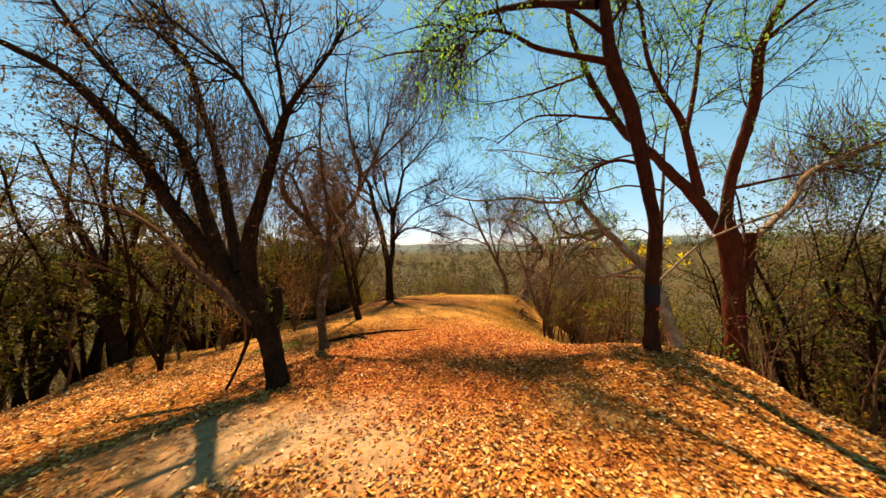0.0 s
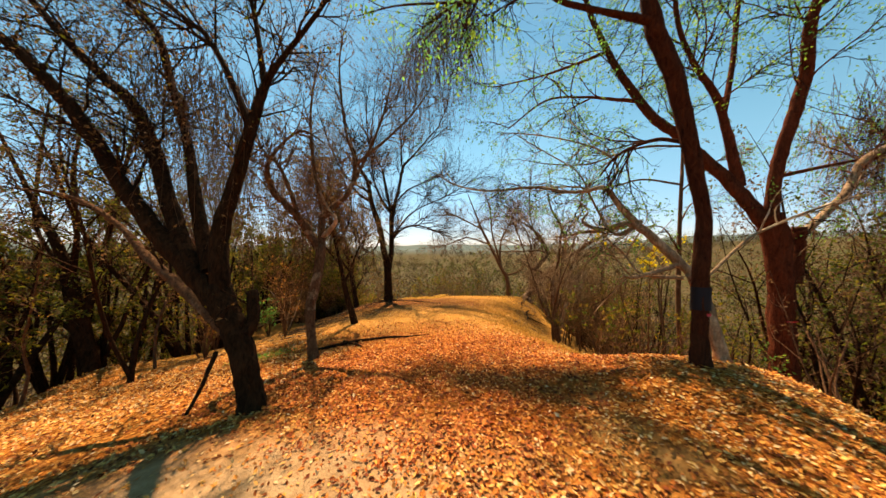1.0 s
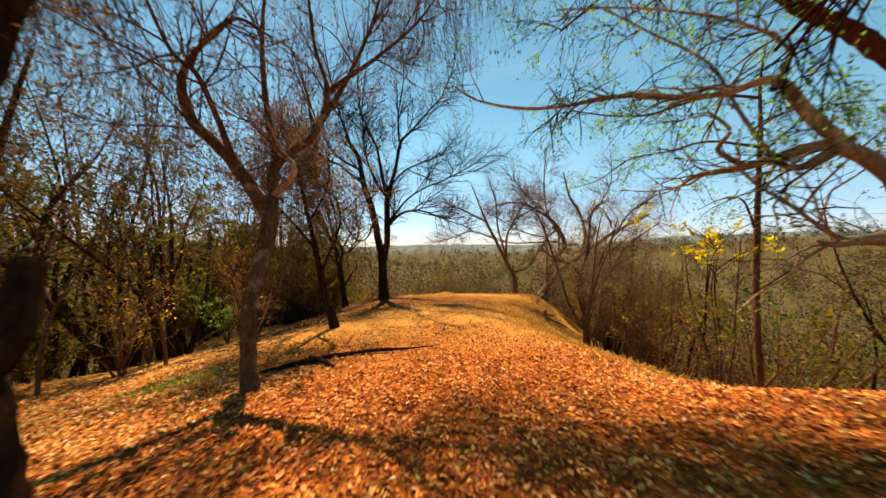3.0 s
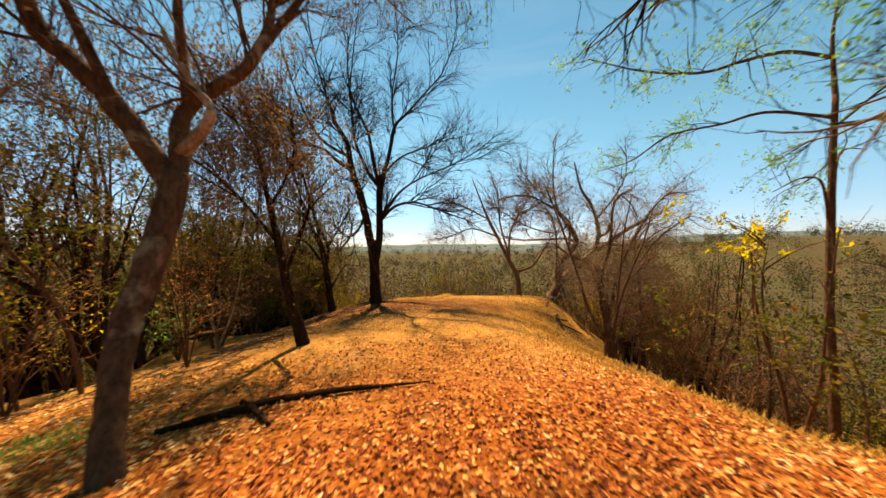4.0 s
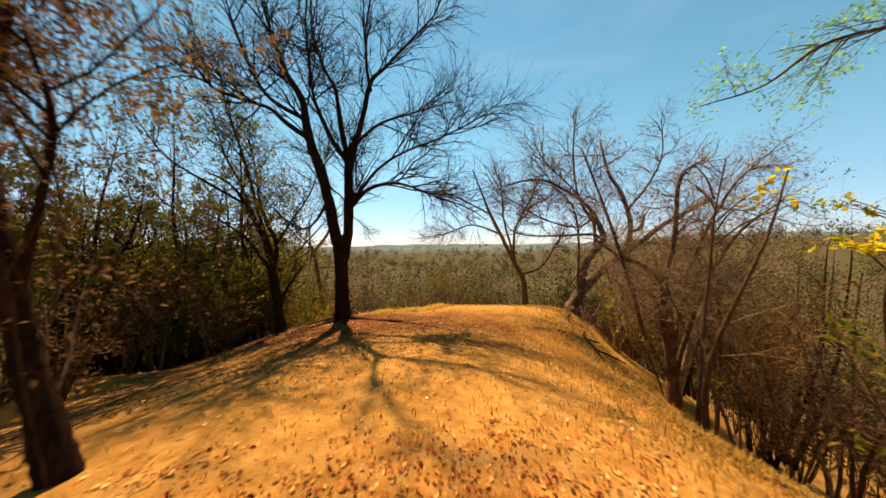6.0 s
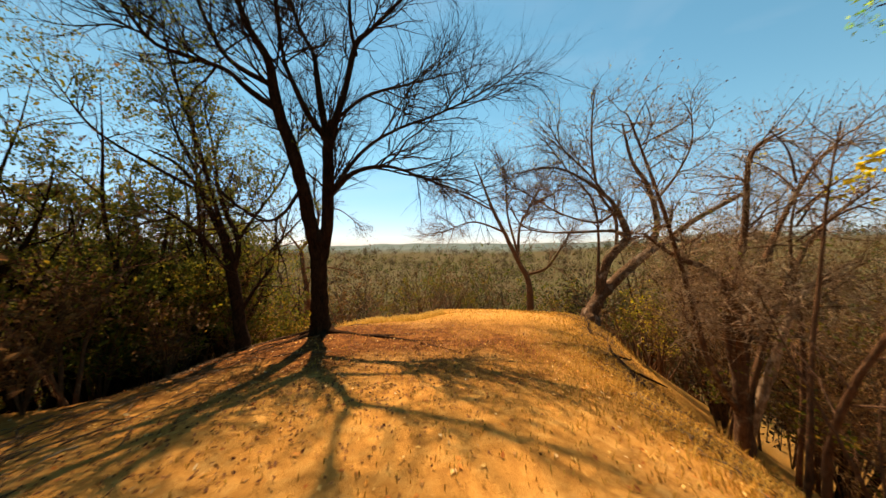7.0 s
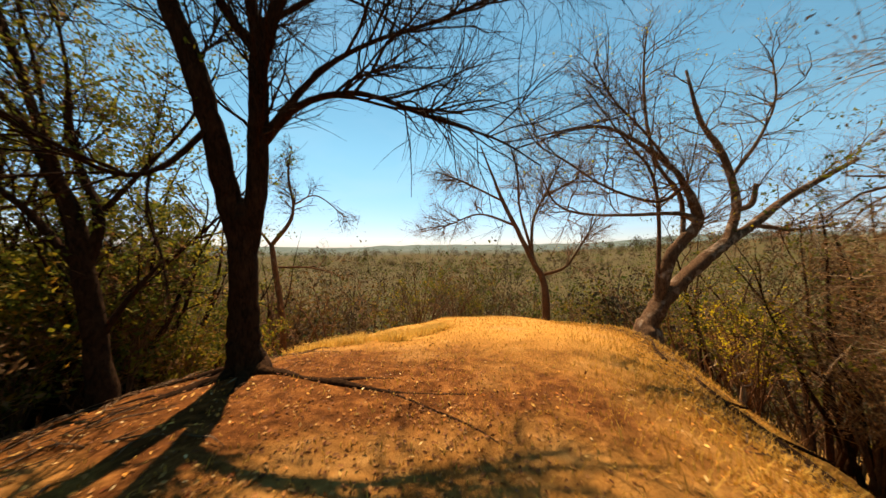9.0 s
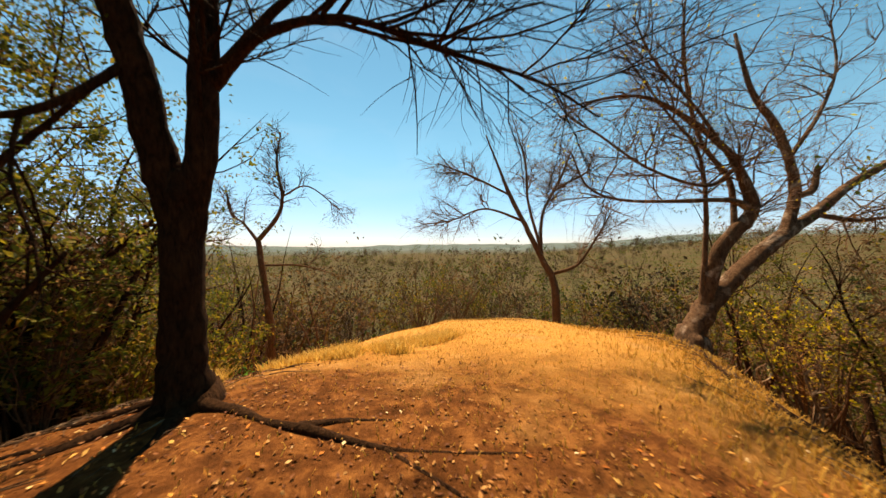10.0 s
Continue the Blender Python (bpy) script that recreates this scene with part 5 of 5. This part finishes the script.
LEAF_ORANGE = leaf("orange_leaves", [(0.0, (0.405, 0.135, 0.022)), (0.6, (0.648, 0.257, 0.033)), (1.0, (0.486, 0.324, 0.055))], 0.65)
shrub("shrub", -5.3, 21.6, 81, 0.9, 0.5, 9, LEAF_GREEN, 30, 0.07, "bright green leafy shrub on the ridge edge")
shrub("shrub", -3.9, 22.2, 82, 0.6, 0.5, 7, LEAF_GREEN, 20, 0.06, "low green shrub on the ridge edge")
shrub("shrub", -6.6, 11.9, 83, 1.6, 0.9, 10, LEAF_GREEN, 16, 0.09, "dark green shrub in the shade of the wood")
shrub("shrub", -5.3, 10.6, 84, 3.2, 1.3, 12, LEAF_ORANGE, 2, 0.06, "tall shrub with orange withered leaves")
shrub("shrub", -6.9, 9.3, 85, 2.6, 1.2, 10, LEAF_ORANGE, 2, 0.06, "shrub with orange-brown withered leaves")
shrub("shrub", -7.6, 10.6, 184, 2.4, 1.2, 10, LEAF_YELLOW, 6, 0.07, "shrub with a few yellow leaves at the edge of the wood")
shrub("shrub", 5.9, 6.1, 86, 0.5, 0.4, 7, LEAF_GREEN, 26, 0.06, "small bright green shrub at the foot of the red trunk")
shrub("shrub", 8.3, 20.6, 87, 4.2, 1.7, 12, LEAF_YELLOW, 5, 0.07, "tall shrub with yellow-green leaves beyond the leaning tree")
shrub("shrub", 7.3, 19.4, 88, 2.8, 1.2, 10, LEAF_YELLOW, 4, 0.07, "shrub with yellow-green leaves")
shrub("shrub", 6.2, 11.4, 89, 2.4, 1.3, 10, LEAF_BROWN, 10, 0.06, "dry brown shrub on the slope")
shrub("shrub", -5.9, 19.2, 90, 2.2, 1.2, 10, LEAF_OLIVE, 14, 0.06, "olive shrub behind the big bare tree")


BELT = [(-5.7, 17.9, 3.0, 1.3), (-6.4, 17.0, 3.2, 1.4), (-6.6, 18.6, 3.8, 1.5), (-7.2, 16.0, 3.2, 1.4), (-6.0, 19.4, 2.8, 1.3),
        (-6.0, 16.2, 1.8, 1.0), (-6.6, 19.8, 2.6, 1.4), (-5.6, 20.2, 1.8, 1.1), (-8.6, 20.4, 3.4, 1.7), (-7.0, 16.8, 2.6, 1.3), (-9.6, 15.4, 3.4, 1.6), (-6.4, 13.0, 1.8, 1.0), (-9.2, 22.6, 3.6, 1.8),
        (-6.2, 21.2, 2.6, 1.5), (-7.8, 18.6, 3.2, 1.6), (-9.0, 17.2, 3.6, 1.7), (-10.6, 20.6, 3.8, 1.9), (-6.9, 14.6, 2.6, 1.2), (-8.2, 12.6, 3.0, 1.4),
        (-10.4, 10.6, 3.2, 1.6), (-7.6, 23.6, 2.8, 1.6), (-11.4, 14.2, 3.8, 1.9), (-12.8, 11.2, 3.6, 1.8), (-9.8, 25.8, 3.0, 1.8), (-13.2, 17.6, 4.0, 2.0), (-11.0, 7.2, 2.8, 1.5),
        (7.6, 6.6, 1.6, 1.0), (8.2, 5.4, 1.8, 1.1), (9.8, 5.0, 2.8, 1.5), (11.6, 7.0, 3.4, 1.7), (9.2, 7.8, 3.0, 1.5), (12.2, 10.2, 4.0, 2.0), (13.6, 6.2, 3.6, 1.8), (10.6, 3.2, 2.6, 1.5), (10.4, 12.4, 4.0, 1.8), (11.8, 15.2, 4.4, 2.0), (9.6, 17.6, 4.2, 1.8)]
for k, (x, y, h, w) in enumerate(BELT):
    shrub("shrub", x, y, 140 + k, h, w, 11, (LEAF_SHADE if x < 0 else LEAF_OLIVE, LEAF_OLIVE, LEAF_BROWN)[k % 3], 22, 0.10, ("dense olive-green shrub of the wood", "dense olive-green shrub of the wood", "dense shrub full of withered brown leaves")[k % 3])


for k, (x, y, h, w) in enumerate(((6.7, 16.6, 4.6, 1.7), (7.8, 15.2, 5.4, 1.8), (7.6, 17.7, 5.0, 1.8), (8.8, 16.4, 5.6, 1.9), (6.5, 13.4, 3.0, 1.3))):
    shrub("shrub", x, y, 190 + k, h, w, 14, LEAF_BROWN, 20, 0.055, "tall dry shrub thick with brown twigs and withered leaves")


def yellow_tree(x, y, seed, height, leafy=38):
    rng = np.random.default_rng(seed)
    limbs = [("trunk", [(0, 0, -0.2, 0.045), (0.08, 0, height * 0.35, 0.036), (-0.05, 0.1, height * 0.62, 0.026), (0.15, 0.1, height * 0.8, 0.006)])]
    for k in range(5):
        a, h = rng.uniform(0, 6.28), height * rng.uniform(0.6, 0.8)
        limbs.append(("limb", [(0, 0.05, h, 0.022), (math.cos(a) * 0.5, math.sin(a) * 0.5, h + 0.5, 0.015), (math.cos(a) * 1.2, math.sin(a) * 1.2, h + rng.uniform(0.6, 1.1), 0.006)]))
    tree("yellow_leaf_tree", (x, y, float(ground_at(x, y))), limbs, seed, BARK_BROWN, BARK_BROWN,
         [(1.2, 0.8, 45, 0.05, 0.15, 0.008, 5, 4)], [(LEAF_YELLOW, leafy, 0.16, "bright yellow leaves")], label="thin tree with sprays of bright yellow leaves")


FEATHERY_TREE = [
    ('trunk', [(0.0, 0.0, -0.2, 0.10), (0.05, 0.0, 2.0, 0.085), (-0.05, 0.0, 4.2, 0.075), (0.0, 0.0, 6.8, 0.065), (0.1, 0.0, 9.0, 0.052)]),
    ('stem', [(0.1, 0.0, 9.0, 0.052), (0.3, 0.2, 10.4, 0.035), (0.5, 0.2, 11.6, 0.012)]),
    ('limb', [(0.2, 0.1, 9.9, 0.042), (-1.3, -0.3, 9.75, 0.038), (-2.4, -0.5, 9.45, 0.032), (-3.6, -0.8, 9.0, 0.026), (-4.8, -0.9, 8.95, 0.018), (-6.0, -1.1, 9.05, 0.008)]),
    ('limb', [(0.05, 0.0, 8.5, 0.04), (-1.1, 0.3, 8.75, 0.034), (-2.0, 0.5, 8.55, 0.026), (-3.1, 0.7, 8.35, 0.02), (-4.0, 0.7, 7.75, 0.014), (-4.9, 0.7, 7.45, 0.006)]),
    ('limb', [(-0.05, 0.0, 6.2, 0.035), (-1.0, -0.6, 6.9, 0.024), (-1.9, -1.0, 6.9, 0.015), (-2.7, -1.2, 6.6, 0.007)]),
    ('limb', [(0.1, 0.0, 8.3, 0.03), (0.9, -0.5, 9.2, 0.02), (1.8, -0.8, 9.4, 0.01)]),
    ('limb', [(0.05, 0.0, 7.2, 0.03), (0.8, 0.4, 7.9, 0.02), (1.7, 0.6, 8.0, 0.01)]),
]
tree('feathery_tree', (8.3, 11.3, float(ground_at(8.3, 11.3))), FEATHERY_TREE, 231, BARK_BROWN, BARK_BROWN,
     [(3.0, 1.2, 48, -0.06, 0.16, 0.012, 6, 5), (4.5, 0.7, 48, -0.1, 0.18, 0.006, 5, 4), (4.5, 0.4, 45, -0.14, 0.18, 0.004, 4, 3)],
     [(LEAF_GREEN, 44.0, 0.048, 'feathery fresh green leaves')], label='slim tree reaching feathery green branches over the path')
yellow_tree(9.2, 13.4, 91, 8.3)
yellow_tree(10.2, 14.6, 93, 8.7)
yellow_tree(6.4, 14.9, 94, 7.2, 16)


def straw(name, seed, count, where, tall, label, mat=GRASS_DRY):
    rng = np.random.default_rng(seed)
    x, y = where(rng, count)
    z = ground_at(x, y) - 0.01
    h = tall * rng.uniform(0.4, 1.2, len(x))
    a = rng.uniform(0, 6.28, len(x))
    lean = rng.uniform(0.2, 1.3, len(x)) * h
    p = np.stack([x, y, z], 1)
    q = p + np.stack([np.cos(a) * lean, np.sin(a) * lean, h], 1)
    s = np.stack([-np.sin(a), np.cos(a), 0 * a], 1) * 0.006
    V = np.stack([p - s, p + s, (p * 0.45 + q * 0.55) + s * 0.8 + np.array([0, 0, 0.02]), (p * 0.45 + q * 0.55) - s * 0.8 + np.array([0, 0, 0.02]), q], 1)
    k = (np.arange(len(x)) * 5)[:, None]
    F = (k + np.array([[0, 1, 2, 3]])).tolist() + (k + np.array([[3, 2, 4]])).tolist()
    tagged(piece(name, V, F, mat, smooth=False), label, "grass", kind="stuff")


def on_rim(rng, n):
    k = rng.integers(0, 46, n)
    cx, cy, w = rng.normal(0, 0.18, 46), rng.normal(0, 0.45, 46), rng.uniform(0.05, 0.2, 46)
    u = rng.uniform(0, 1, 46)[k] ** 1.0
    return -3.6 + 3.6 * u + cx[k] + rng.normal(0, 1, n) * w[k], 19.3 + 1.5 * u + cy[k] + rng.normal(0, 1, n) * w[k]


def on_flank(rng, n):
    y = rng.uniform(7, 24, n)
    return np.interp(y, [6, 12, 15, 20, 26], [3.6, 2.9, 3.0, 4.6, 5.4]) + rng.normal(0.5, 0.9, n), y


def on_top(rng, n):
    return rng.normal(0.8, 2.0, n), rng.uniform(8.5, 29, n)


straw("straw_grass", 71, 7000, on_rim, 0.2, "tufts of golden straw along the far rim", STRAW_GOLD)
straw("straw_grass", 72, 16000, on_flank, 0.12, "thin dry straw on the sunny flank")
straw("straw_grass", 73, 9000, on_top, 0.05, "trampled straw scattered over the path")
straw("green_grass", 74, 500, lambda rng, n: (rng.normal(-4.3, 0.35, n), rng.normal(7.7, 0.22, n)), 0.07, "small patch of short green grass on the slope", LEAF_GREEN)


# ---- fallen twigs ----
def twig_litter(seed, count, where, label):
    rng = np.random.default_rng(seed)
    x, y = where(rng, count)
    a, L = rng.uniform(0, 6.28, count), rng.uniform(0.12, 0.75, count)
    bend = rng.normal(0, 0.35, count)
    pts = []
    for k in range(4):
        px, py = x + np.cos(a + bend * k / 3) * L * k / 3, y + np.sin(a + bend * k / 3) * L * k / 3
        pts.append(np.stack([px, py, ground_at(px, py) + 0.012 + rng.uniform(0, 0.05, count) * (k in (1, 2))], 1))
    R = (0.004 + 0.012 * L * rng.uniform(0.4, 1.2, count))[:, None] * np.linspace(1, 0.4, 4)
    tagged(piece("twig_litter", *tubes(np.stack(pts, 1), R, 4), TWIG_FALLEN), label, "twigs", kind="stuff")


def right_brow(rng, n):
    y = rng.uniform(9.5, 21.5, n)
    return np.interp(y, [6, 12, 15, 20, 26], [3.9, 3.3, 3.5, 5.0, 5.8]) + rng.normal(0.35, 0.45, n), y


def left_brow(rng, n):
    y = rng.uniform(9, 19, n)
    return np.interp(y, [9, 12, 15, 17, 19], [-5.6, -5.2, -4.6, -4.4, -3.9]) + rng.normal(-0.2, 0.8, n), y


TWIG_FALLEN = bark("fallen_twig", (0.05, 0.028, 0.015), (0.2, 0.12, 0.065), (0.4, 0.29, 0.18), 0.6)
twig_litter(171, 900, right_brow, "dead twigs strewn along the brow of the slope")
twig_litter(172, 500, left_brow, "dead twigs strewn under the wood's edge")


# ---- leaf litter ----
def litter(name, count, x0, x1, y0, y1, seed, size, mat, label, keep):
    rng = np.random.default_rng(seed)
    x, y = rng.uniform(x0, x1, count), y0 + (y1 - y0) * rng.uniform(0, 1, count) ** 1.4
    m = rng.uniform(0, 1, count) < keep(x, y)
    x, y = x[m], y[m]
    at = np.stack([x, y, ground_at(x, y) + rng.uniform(0.003, 0.022, len(x))], 1)
    V, F = folded(rng, at, size, 0.55, 0.0, 0.72)
    tagged(piece(name, V, F, mat, smooth=False), label, "leaf litter", kind="stuff")


def heaped(x, y):
    k = 0.55 + 0.9 * ripple(x, y, 0.9, 21) + 0.5 * ripple(x, y, 3.0, 22)
    bare = 0.85 * np.exp(-((x + 1.5) ** 2 / 2.6 + (y - 3.1) ** 2 / 0.8))
    return np.clip(k - bare, 0.06, 1) * np.clip((10.4 - y) / 3.8, 0.035, 1)


def rusty(x, y):
    """Where the litter is redder and freshly fallen."""
    return np.clip(1.7 - 1.1 * np.hypot((x - 0.15 * (y - 6.9)) / 3.0, (y - 6.9) / 3.1) + 0.8 * ripple(x, y, 1.2, 27) + 0.5 * ripple(x, y, 3.5, 28), 0, 0.9)


litter("leaf_litter", 360000, -9.5, 5.5, 0.8, 17, 31, 0.054, LEAF_FALLEN, "orange and tan dry leaves strewn over the ridge", lambda x, y: heaped(x, y) * (1 - rusty(x, y)))
litter("leaf_litter", 90000, -4, 4, 2.5, 11, 33, 0.052, LEAF_RUST, "rust-red fallen leaves in the middle of the path", lambda x, y: rusty(x, y) * np.clip(heaped(x, y) + 0.3, 0, 1))


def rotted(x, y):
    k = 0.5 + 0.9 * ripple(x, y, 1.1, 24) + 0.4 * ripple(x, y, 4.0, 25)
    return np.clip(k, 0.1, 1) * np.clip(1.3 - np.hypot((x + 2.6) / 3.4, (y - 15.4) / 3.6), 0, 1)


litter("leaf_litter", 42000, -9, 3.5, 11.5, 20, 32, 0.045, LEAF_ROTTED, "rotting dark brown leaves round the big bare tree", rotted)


# ---- saplings on the slopes ----
def sapling(name, seed, height, stems, leafmat, leafn, size, label, bark_mat=BARK_BROWN, spread=0.5):
    rng = np.random.default_rng(seed)
    top = tagged(new(name), label, "sapling", "saplings on the slopes")
    limbs = []
    for s in range(stems):
        a, r = rng.uniform(0, 6.28), 0.028 * rng.uniform(0.7, 1.4) * height / 4
        pts, p, d = [], np.array([rng.normal(0, 0.08), rng.normal(0, 0.08), -0.15]), np.array([math.cos(a) * spread * 0.4, math.sin(a) * spread * 0.4, 1.0])
        h = height * rng.uniform(0.7, 1.05)
        for k in range(6):
            pts.append((*p, r * (1 - k / 6.5)))
            d = d + np.append(rng.normal(0, 0.14, 2), 0.03)
            p = p + d / np.linalg.norm(d) * h / 5
        limbs.append(pts)
    P, R = lines_of(limbs, 10)
    for k in range(stems):
        piece("stem", *tubes(P[k:k + 1], R[k:k + 1], 6), bark_mat, top)
    P1, R1 = sprout(rng, P, R, 1.9, height * 0.3, 42, 0.08, 0.16, 0.012, 5, 0.3)
    P2, R2 = sprout(rng, P1, R1, 2.1, height * 0.15, 45, 0.03, 0.22, 0.007, 3, 0.1)
    V, F = joined([tubes(P1, R1, 3), tubes(P2, R2, 3)])
    tagged(piece("crown", V, F, TWIG_GREY, top), "tangle of thin twigs", kind="stuff")
    if leafn:
        tagged(piece("foliage", *blades(rng, P2, leafn * 1.5, size, 0.5, 0.06), leafmat, top, smooth=False), kind="stuff")
    return top


KINDS = [
    sapling("sapling", 101, 4.6, 2, LEAF_OLIVE, 11, 0.09, "thin bare sapling with a few olive leaves"),
    sapling("sapling", 102, 5.4, 1, LEAF_OLIVE, 9, 0.09, "tall thin sapling with sparse olive leaves"),
    sapling("sapling", 103, 3.6, 4, LEAF_OLIVE, 22, 0.10, "leafy olive-green sapling with several stems", spread=1.0),
    sapling("sapling", 104, 4.2, 3, LEAF_BROWN, 16, 0.09, "dry sapling hung with withered brown leaves"),
    sapling("sapling", 105, 5.0, 2, None, 0, 0, "bare grey-brown sapling without leaves"),
    sapling("sapling", 106, 2.6, 5, LEAF_OLIVE, 26, 0.09, "low olive bush on the slope", spread=1.4),
    sapling("sapling", 107, 2.8, 6, LEAF_BROWN, 12, 0.08, "low dry bush with brown twigs", spread=1.5),
]


def plant_saplings():
    rng = np.random.default_rng(77)
    spots = []
    tries = 0
    while len(spots) < 262 and tries < 20000:
        tries += 1
        x, y = rng.uniform(-22, 24), rng.uniform(-1, 34) if len(spots) < 195 else rng.uniform(33, 46)
        right = float(np.interp(y, [0, 4, 6, 7.5, 12, 15, 20, 26, 34], [6.8, 6.3, 5.4, 4.6, 4.2, 4.5, 6.6, 7.5, 8.5]))
        left = float(np.interp(y, [0, 6, 10, 14, 17, 20, 25, 34], [-14, -9.5, -6.6, -6.2, -6.2, -6.0, -6.6, -6.0]))
        if left < x < right and y < 31.5:
            continue
        near = min(abs(x - right), abs(x - left))
        if rng.uniform() > math.exp(-near / 9) and y < 33:
            continue
        if any((x - a) ** 2 + (y - c) ** 2 < 0.35 for a, c in spots) or any((x - bx) ** 2 + (y - by) ** 2 < 0.5 for bx, by, _ in BASES):
            continue
        spots.append((x, y))
    for n, (x, y) in enumerate(spots):
        s = 1.0 if n < len(KINDS) else rng.uniform(0.75, 1.2)
        k = KINDS[rng.integers(len(KINDS))] if y < 33 else KINDS[(2, 3, 5, 6, 5, 6)[n % 6]]
        z = float(ground_at(x, y))
        m = pose(x, y, z, rng.normal(0, 4), rng.normal(0, 4), rng.uniform(0, 360)) @ Matrix.Diagonal((s, s, s, 1))
        ob = copy_thing(k, m) if n >= len(KINDS) else KINDS[n]
        ob.matrix_basis = m


def plant_valley():
    """Taller growth on the falling ground beyond the end of the ridge."""
    rng = np.random.default_rng(178)
    spots = []
    while len(spots) < 92:
        x, y = rng.uniform(-24, 26), rng.uniform(23.5, 44)
        if -3.5 - 0.15 * (y - 20) < x < 8.2 and y < 31 + rng.uniform(0, 2):
            continue
        if any((x - a) ** 2 + (y - c) ** 2 < 1.4 for a, c in spots) or (x - 6.81) ** 2 + (y - 31.6) ** 2 < 1.5 or (x + 7.0) ** 2 + (y - 25.9) ** 2 < 3:
            continue
        spots.append((x, y))
        z = float(ground_at(x, y))
        top = rng.uniform(-0.9, 1.5) + (0.8 if x > 9 else 0.0)
        k = KINDS[(3, 2, 3, 6, 5, 5, 6, 6, 2)[rng.integers(9)]]
        s = min(max((top - z) / (2.8 if k in KINDS[5:] else 4.3), 0.9), 2.3)
        copy_thing(k, pose(x, y, z, rng.normal(0, 4), rng.normal(0, 4), rng.uniform(0, 360)) @ Matrix.Diagonal((s, s, s, 1)))



plant_saplings()
plant_valley()


# ---- woods further off ----
LEAF_WOOD = leaf("woodland_leaves", [(0.0, (0.03, 0.019, 0.006)), (0.35, (0.085, 0.045, 0.012)), (0.6, (0.06, 0.05, 0.009)), (0.8, (0.135, 0.072, 0.018)), (1.0, (0.09, 0.078, 0.012))], 0.4)


def far_woods():
    rng = np.random.default_rng(55)
    n = 2100
    az = rng.uniform(-1.35, 1.35, n)
    d = 22 + 430 * rng.uniform(0, 1, n) ** 2.4
    x, y = d * np.sin(az), 8 + d * np.cos(az)
    ok = ~((x > -5) & (x < 9) & (y < 34))
    x, y, d = x[ok], y[ok], d[ok]
    n = len(x)
    z = ground_at(x, y)
    h = rng.uniform(2.6, 7.4, n) * (1 + d / 450) * (1 + 0.5 * ripple(x, y, 0.16, 63))
    h = np.where(d < 70, np.minimum(h, 6.2), h)
    wide = h * rng.uniform(0.26, 0.5, n)
    # crowns: twigs that fan out from the stem, with leaf sprays round their ends
    per = 11
    base, H, D, W = np.repeat(np.stack([x, y, z], 1), per, 0), np.repeat(h, per), np.repeat(d, per), np.repeat(wide, per)
    a, f = rng.uniform(0, 6.28, n * per), rng.uniform(0.15, 1.0, n * per)
    out = W * np.sqrt(np.clip(1 - (f * 1.5 - 0.8) ** 2, 0.08, 1)) * rng.uniform(0.6, 1.1, n * per)
    tip = base + np.stack([np.cos(a) * out, np.sin(a) * out, H * (0.2 + 0.72 * f + rng.uniform(-0.05, 0.08, n * per))], 1)
    root = base + np.stack([np.cos(a) * out * 0.12, np.sin(a) * out * 0.12, H * (0.15 + 0.56 * f)], 1)
    V, F = joined([tubes(np.stack([root, tip], 1), (0.009 + D * 0.00013)[:, None] * np.array([1.4, 0.5])[None], 3),
                   tubes(np.stack([np.stack([x, y, z - 0.3], 1), np.stack([x + rng.normal(0, 0.2, n), y, z + h * 0.4], 1), np.stack([x + rng.normal(0, 0.4, n), y, z + h * 0.85], 1)], 1),
                         (0.02 + d * 0.0001)[:, None] * np.array([1.2, 0.9, 0.4])[None], 3)])
    tagged(piece("distant_wood", V, F, TWIG_FAR), "bare grey-brown dry woodland filling the valley", "woodland", kind="stuff")
    patchy = 2.2 * ripple(x, y, 0.11, 61) + 1.2 * ripple(x, y, 0.4, 62) + rng.normal(0, 0.28, n)
    tone = np.repeat(np.where(patchy > 0.22, 1, np.where(patchy > -0.35, 0, 2)), per)
    bare = np.repeat(rng.uniform(0.0, 1.0, n), per)
    for k, (mat, text) in enumerate(((LEAF_WOOD, "brown thinning leaves of the valley woodland"), (LEAF_DUSKY, "dull olive leaves of the valley woodland"), (LEAF_TAN, "tan dry leaves of the valley woodland"))):
        m = (tone == k) & (rng.uniform(0, 1, n * per) < 0.35 + 0.65 * bare)
        c = np.repeat(tip[m], 9, 0) + rng.normal(0, 1, (9 * m.sum(), 3)) * np.repeat(W[m] * 0.26, 9)[:, None]
        V, F = folded(rng, c, 0.14, 0.6)
        S = np.repeat(np.repeat(1.3 + D[m] / 75, 9), 4)[:, None]
        o = np.repeat(c, 4, 0)
        tagged(piece("distant_foliage", o + (V - o) * S, F, mat, smooth=False), text, "foliage", kind="stuff")


TWIG_FAR = bark("woodland_twig", (0.036, 0.027, 0.018), (0.12, 0.088, 0.06))
LEAF_DUSKY = leaf("dusky_leaves", [(0.0, (0.022, 0.036, 0.006)), (0.5, (0.06, 0.08, 0.011)), (1.0, (0.12, 0.115, 0.016))], 0.45)
LEAF_TAN = leaf("tan_leaves", [(0.0, (0.028, 0.019, 0.009)), (0.5, (0.048, 0.034, 0.016)), (1.0, (0.07, 0.052, 0.026))], 0.3)
far_woods()
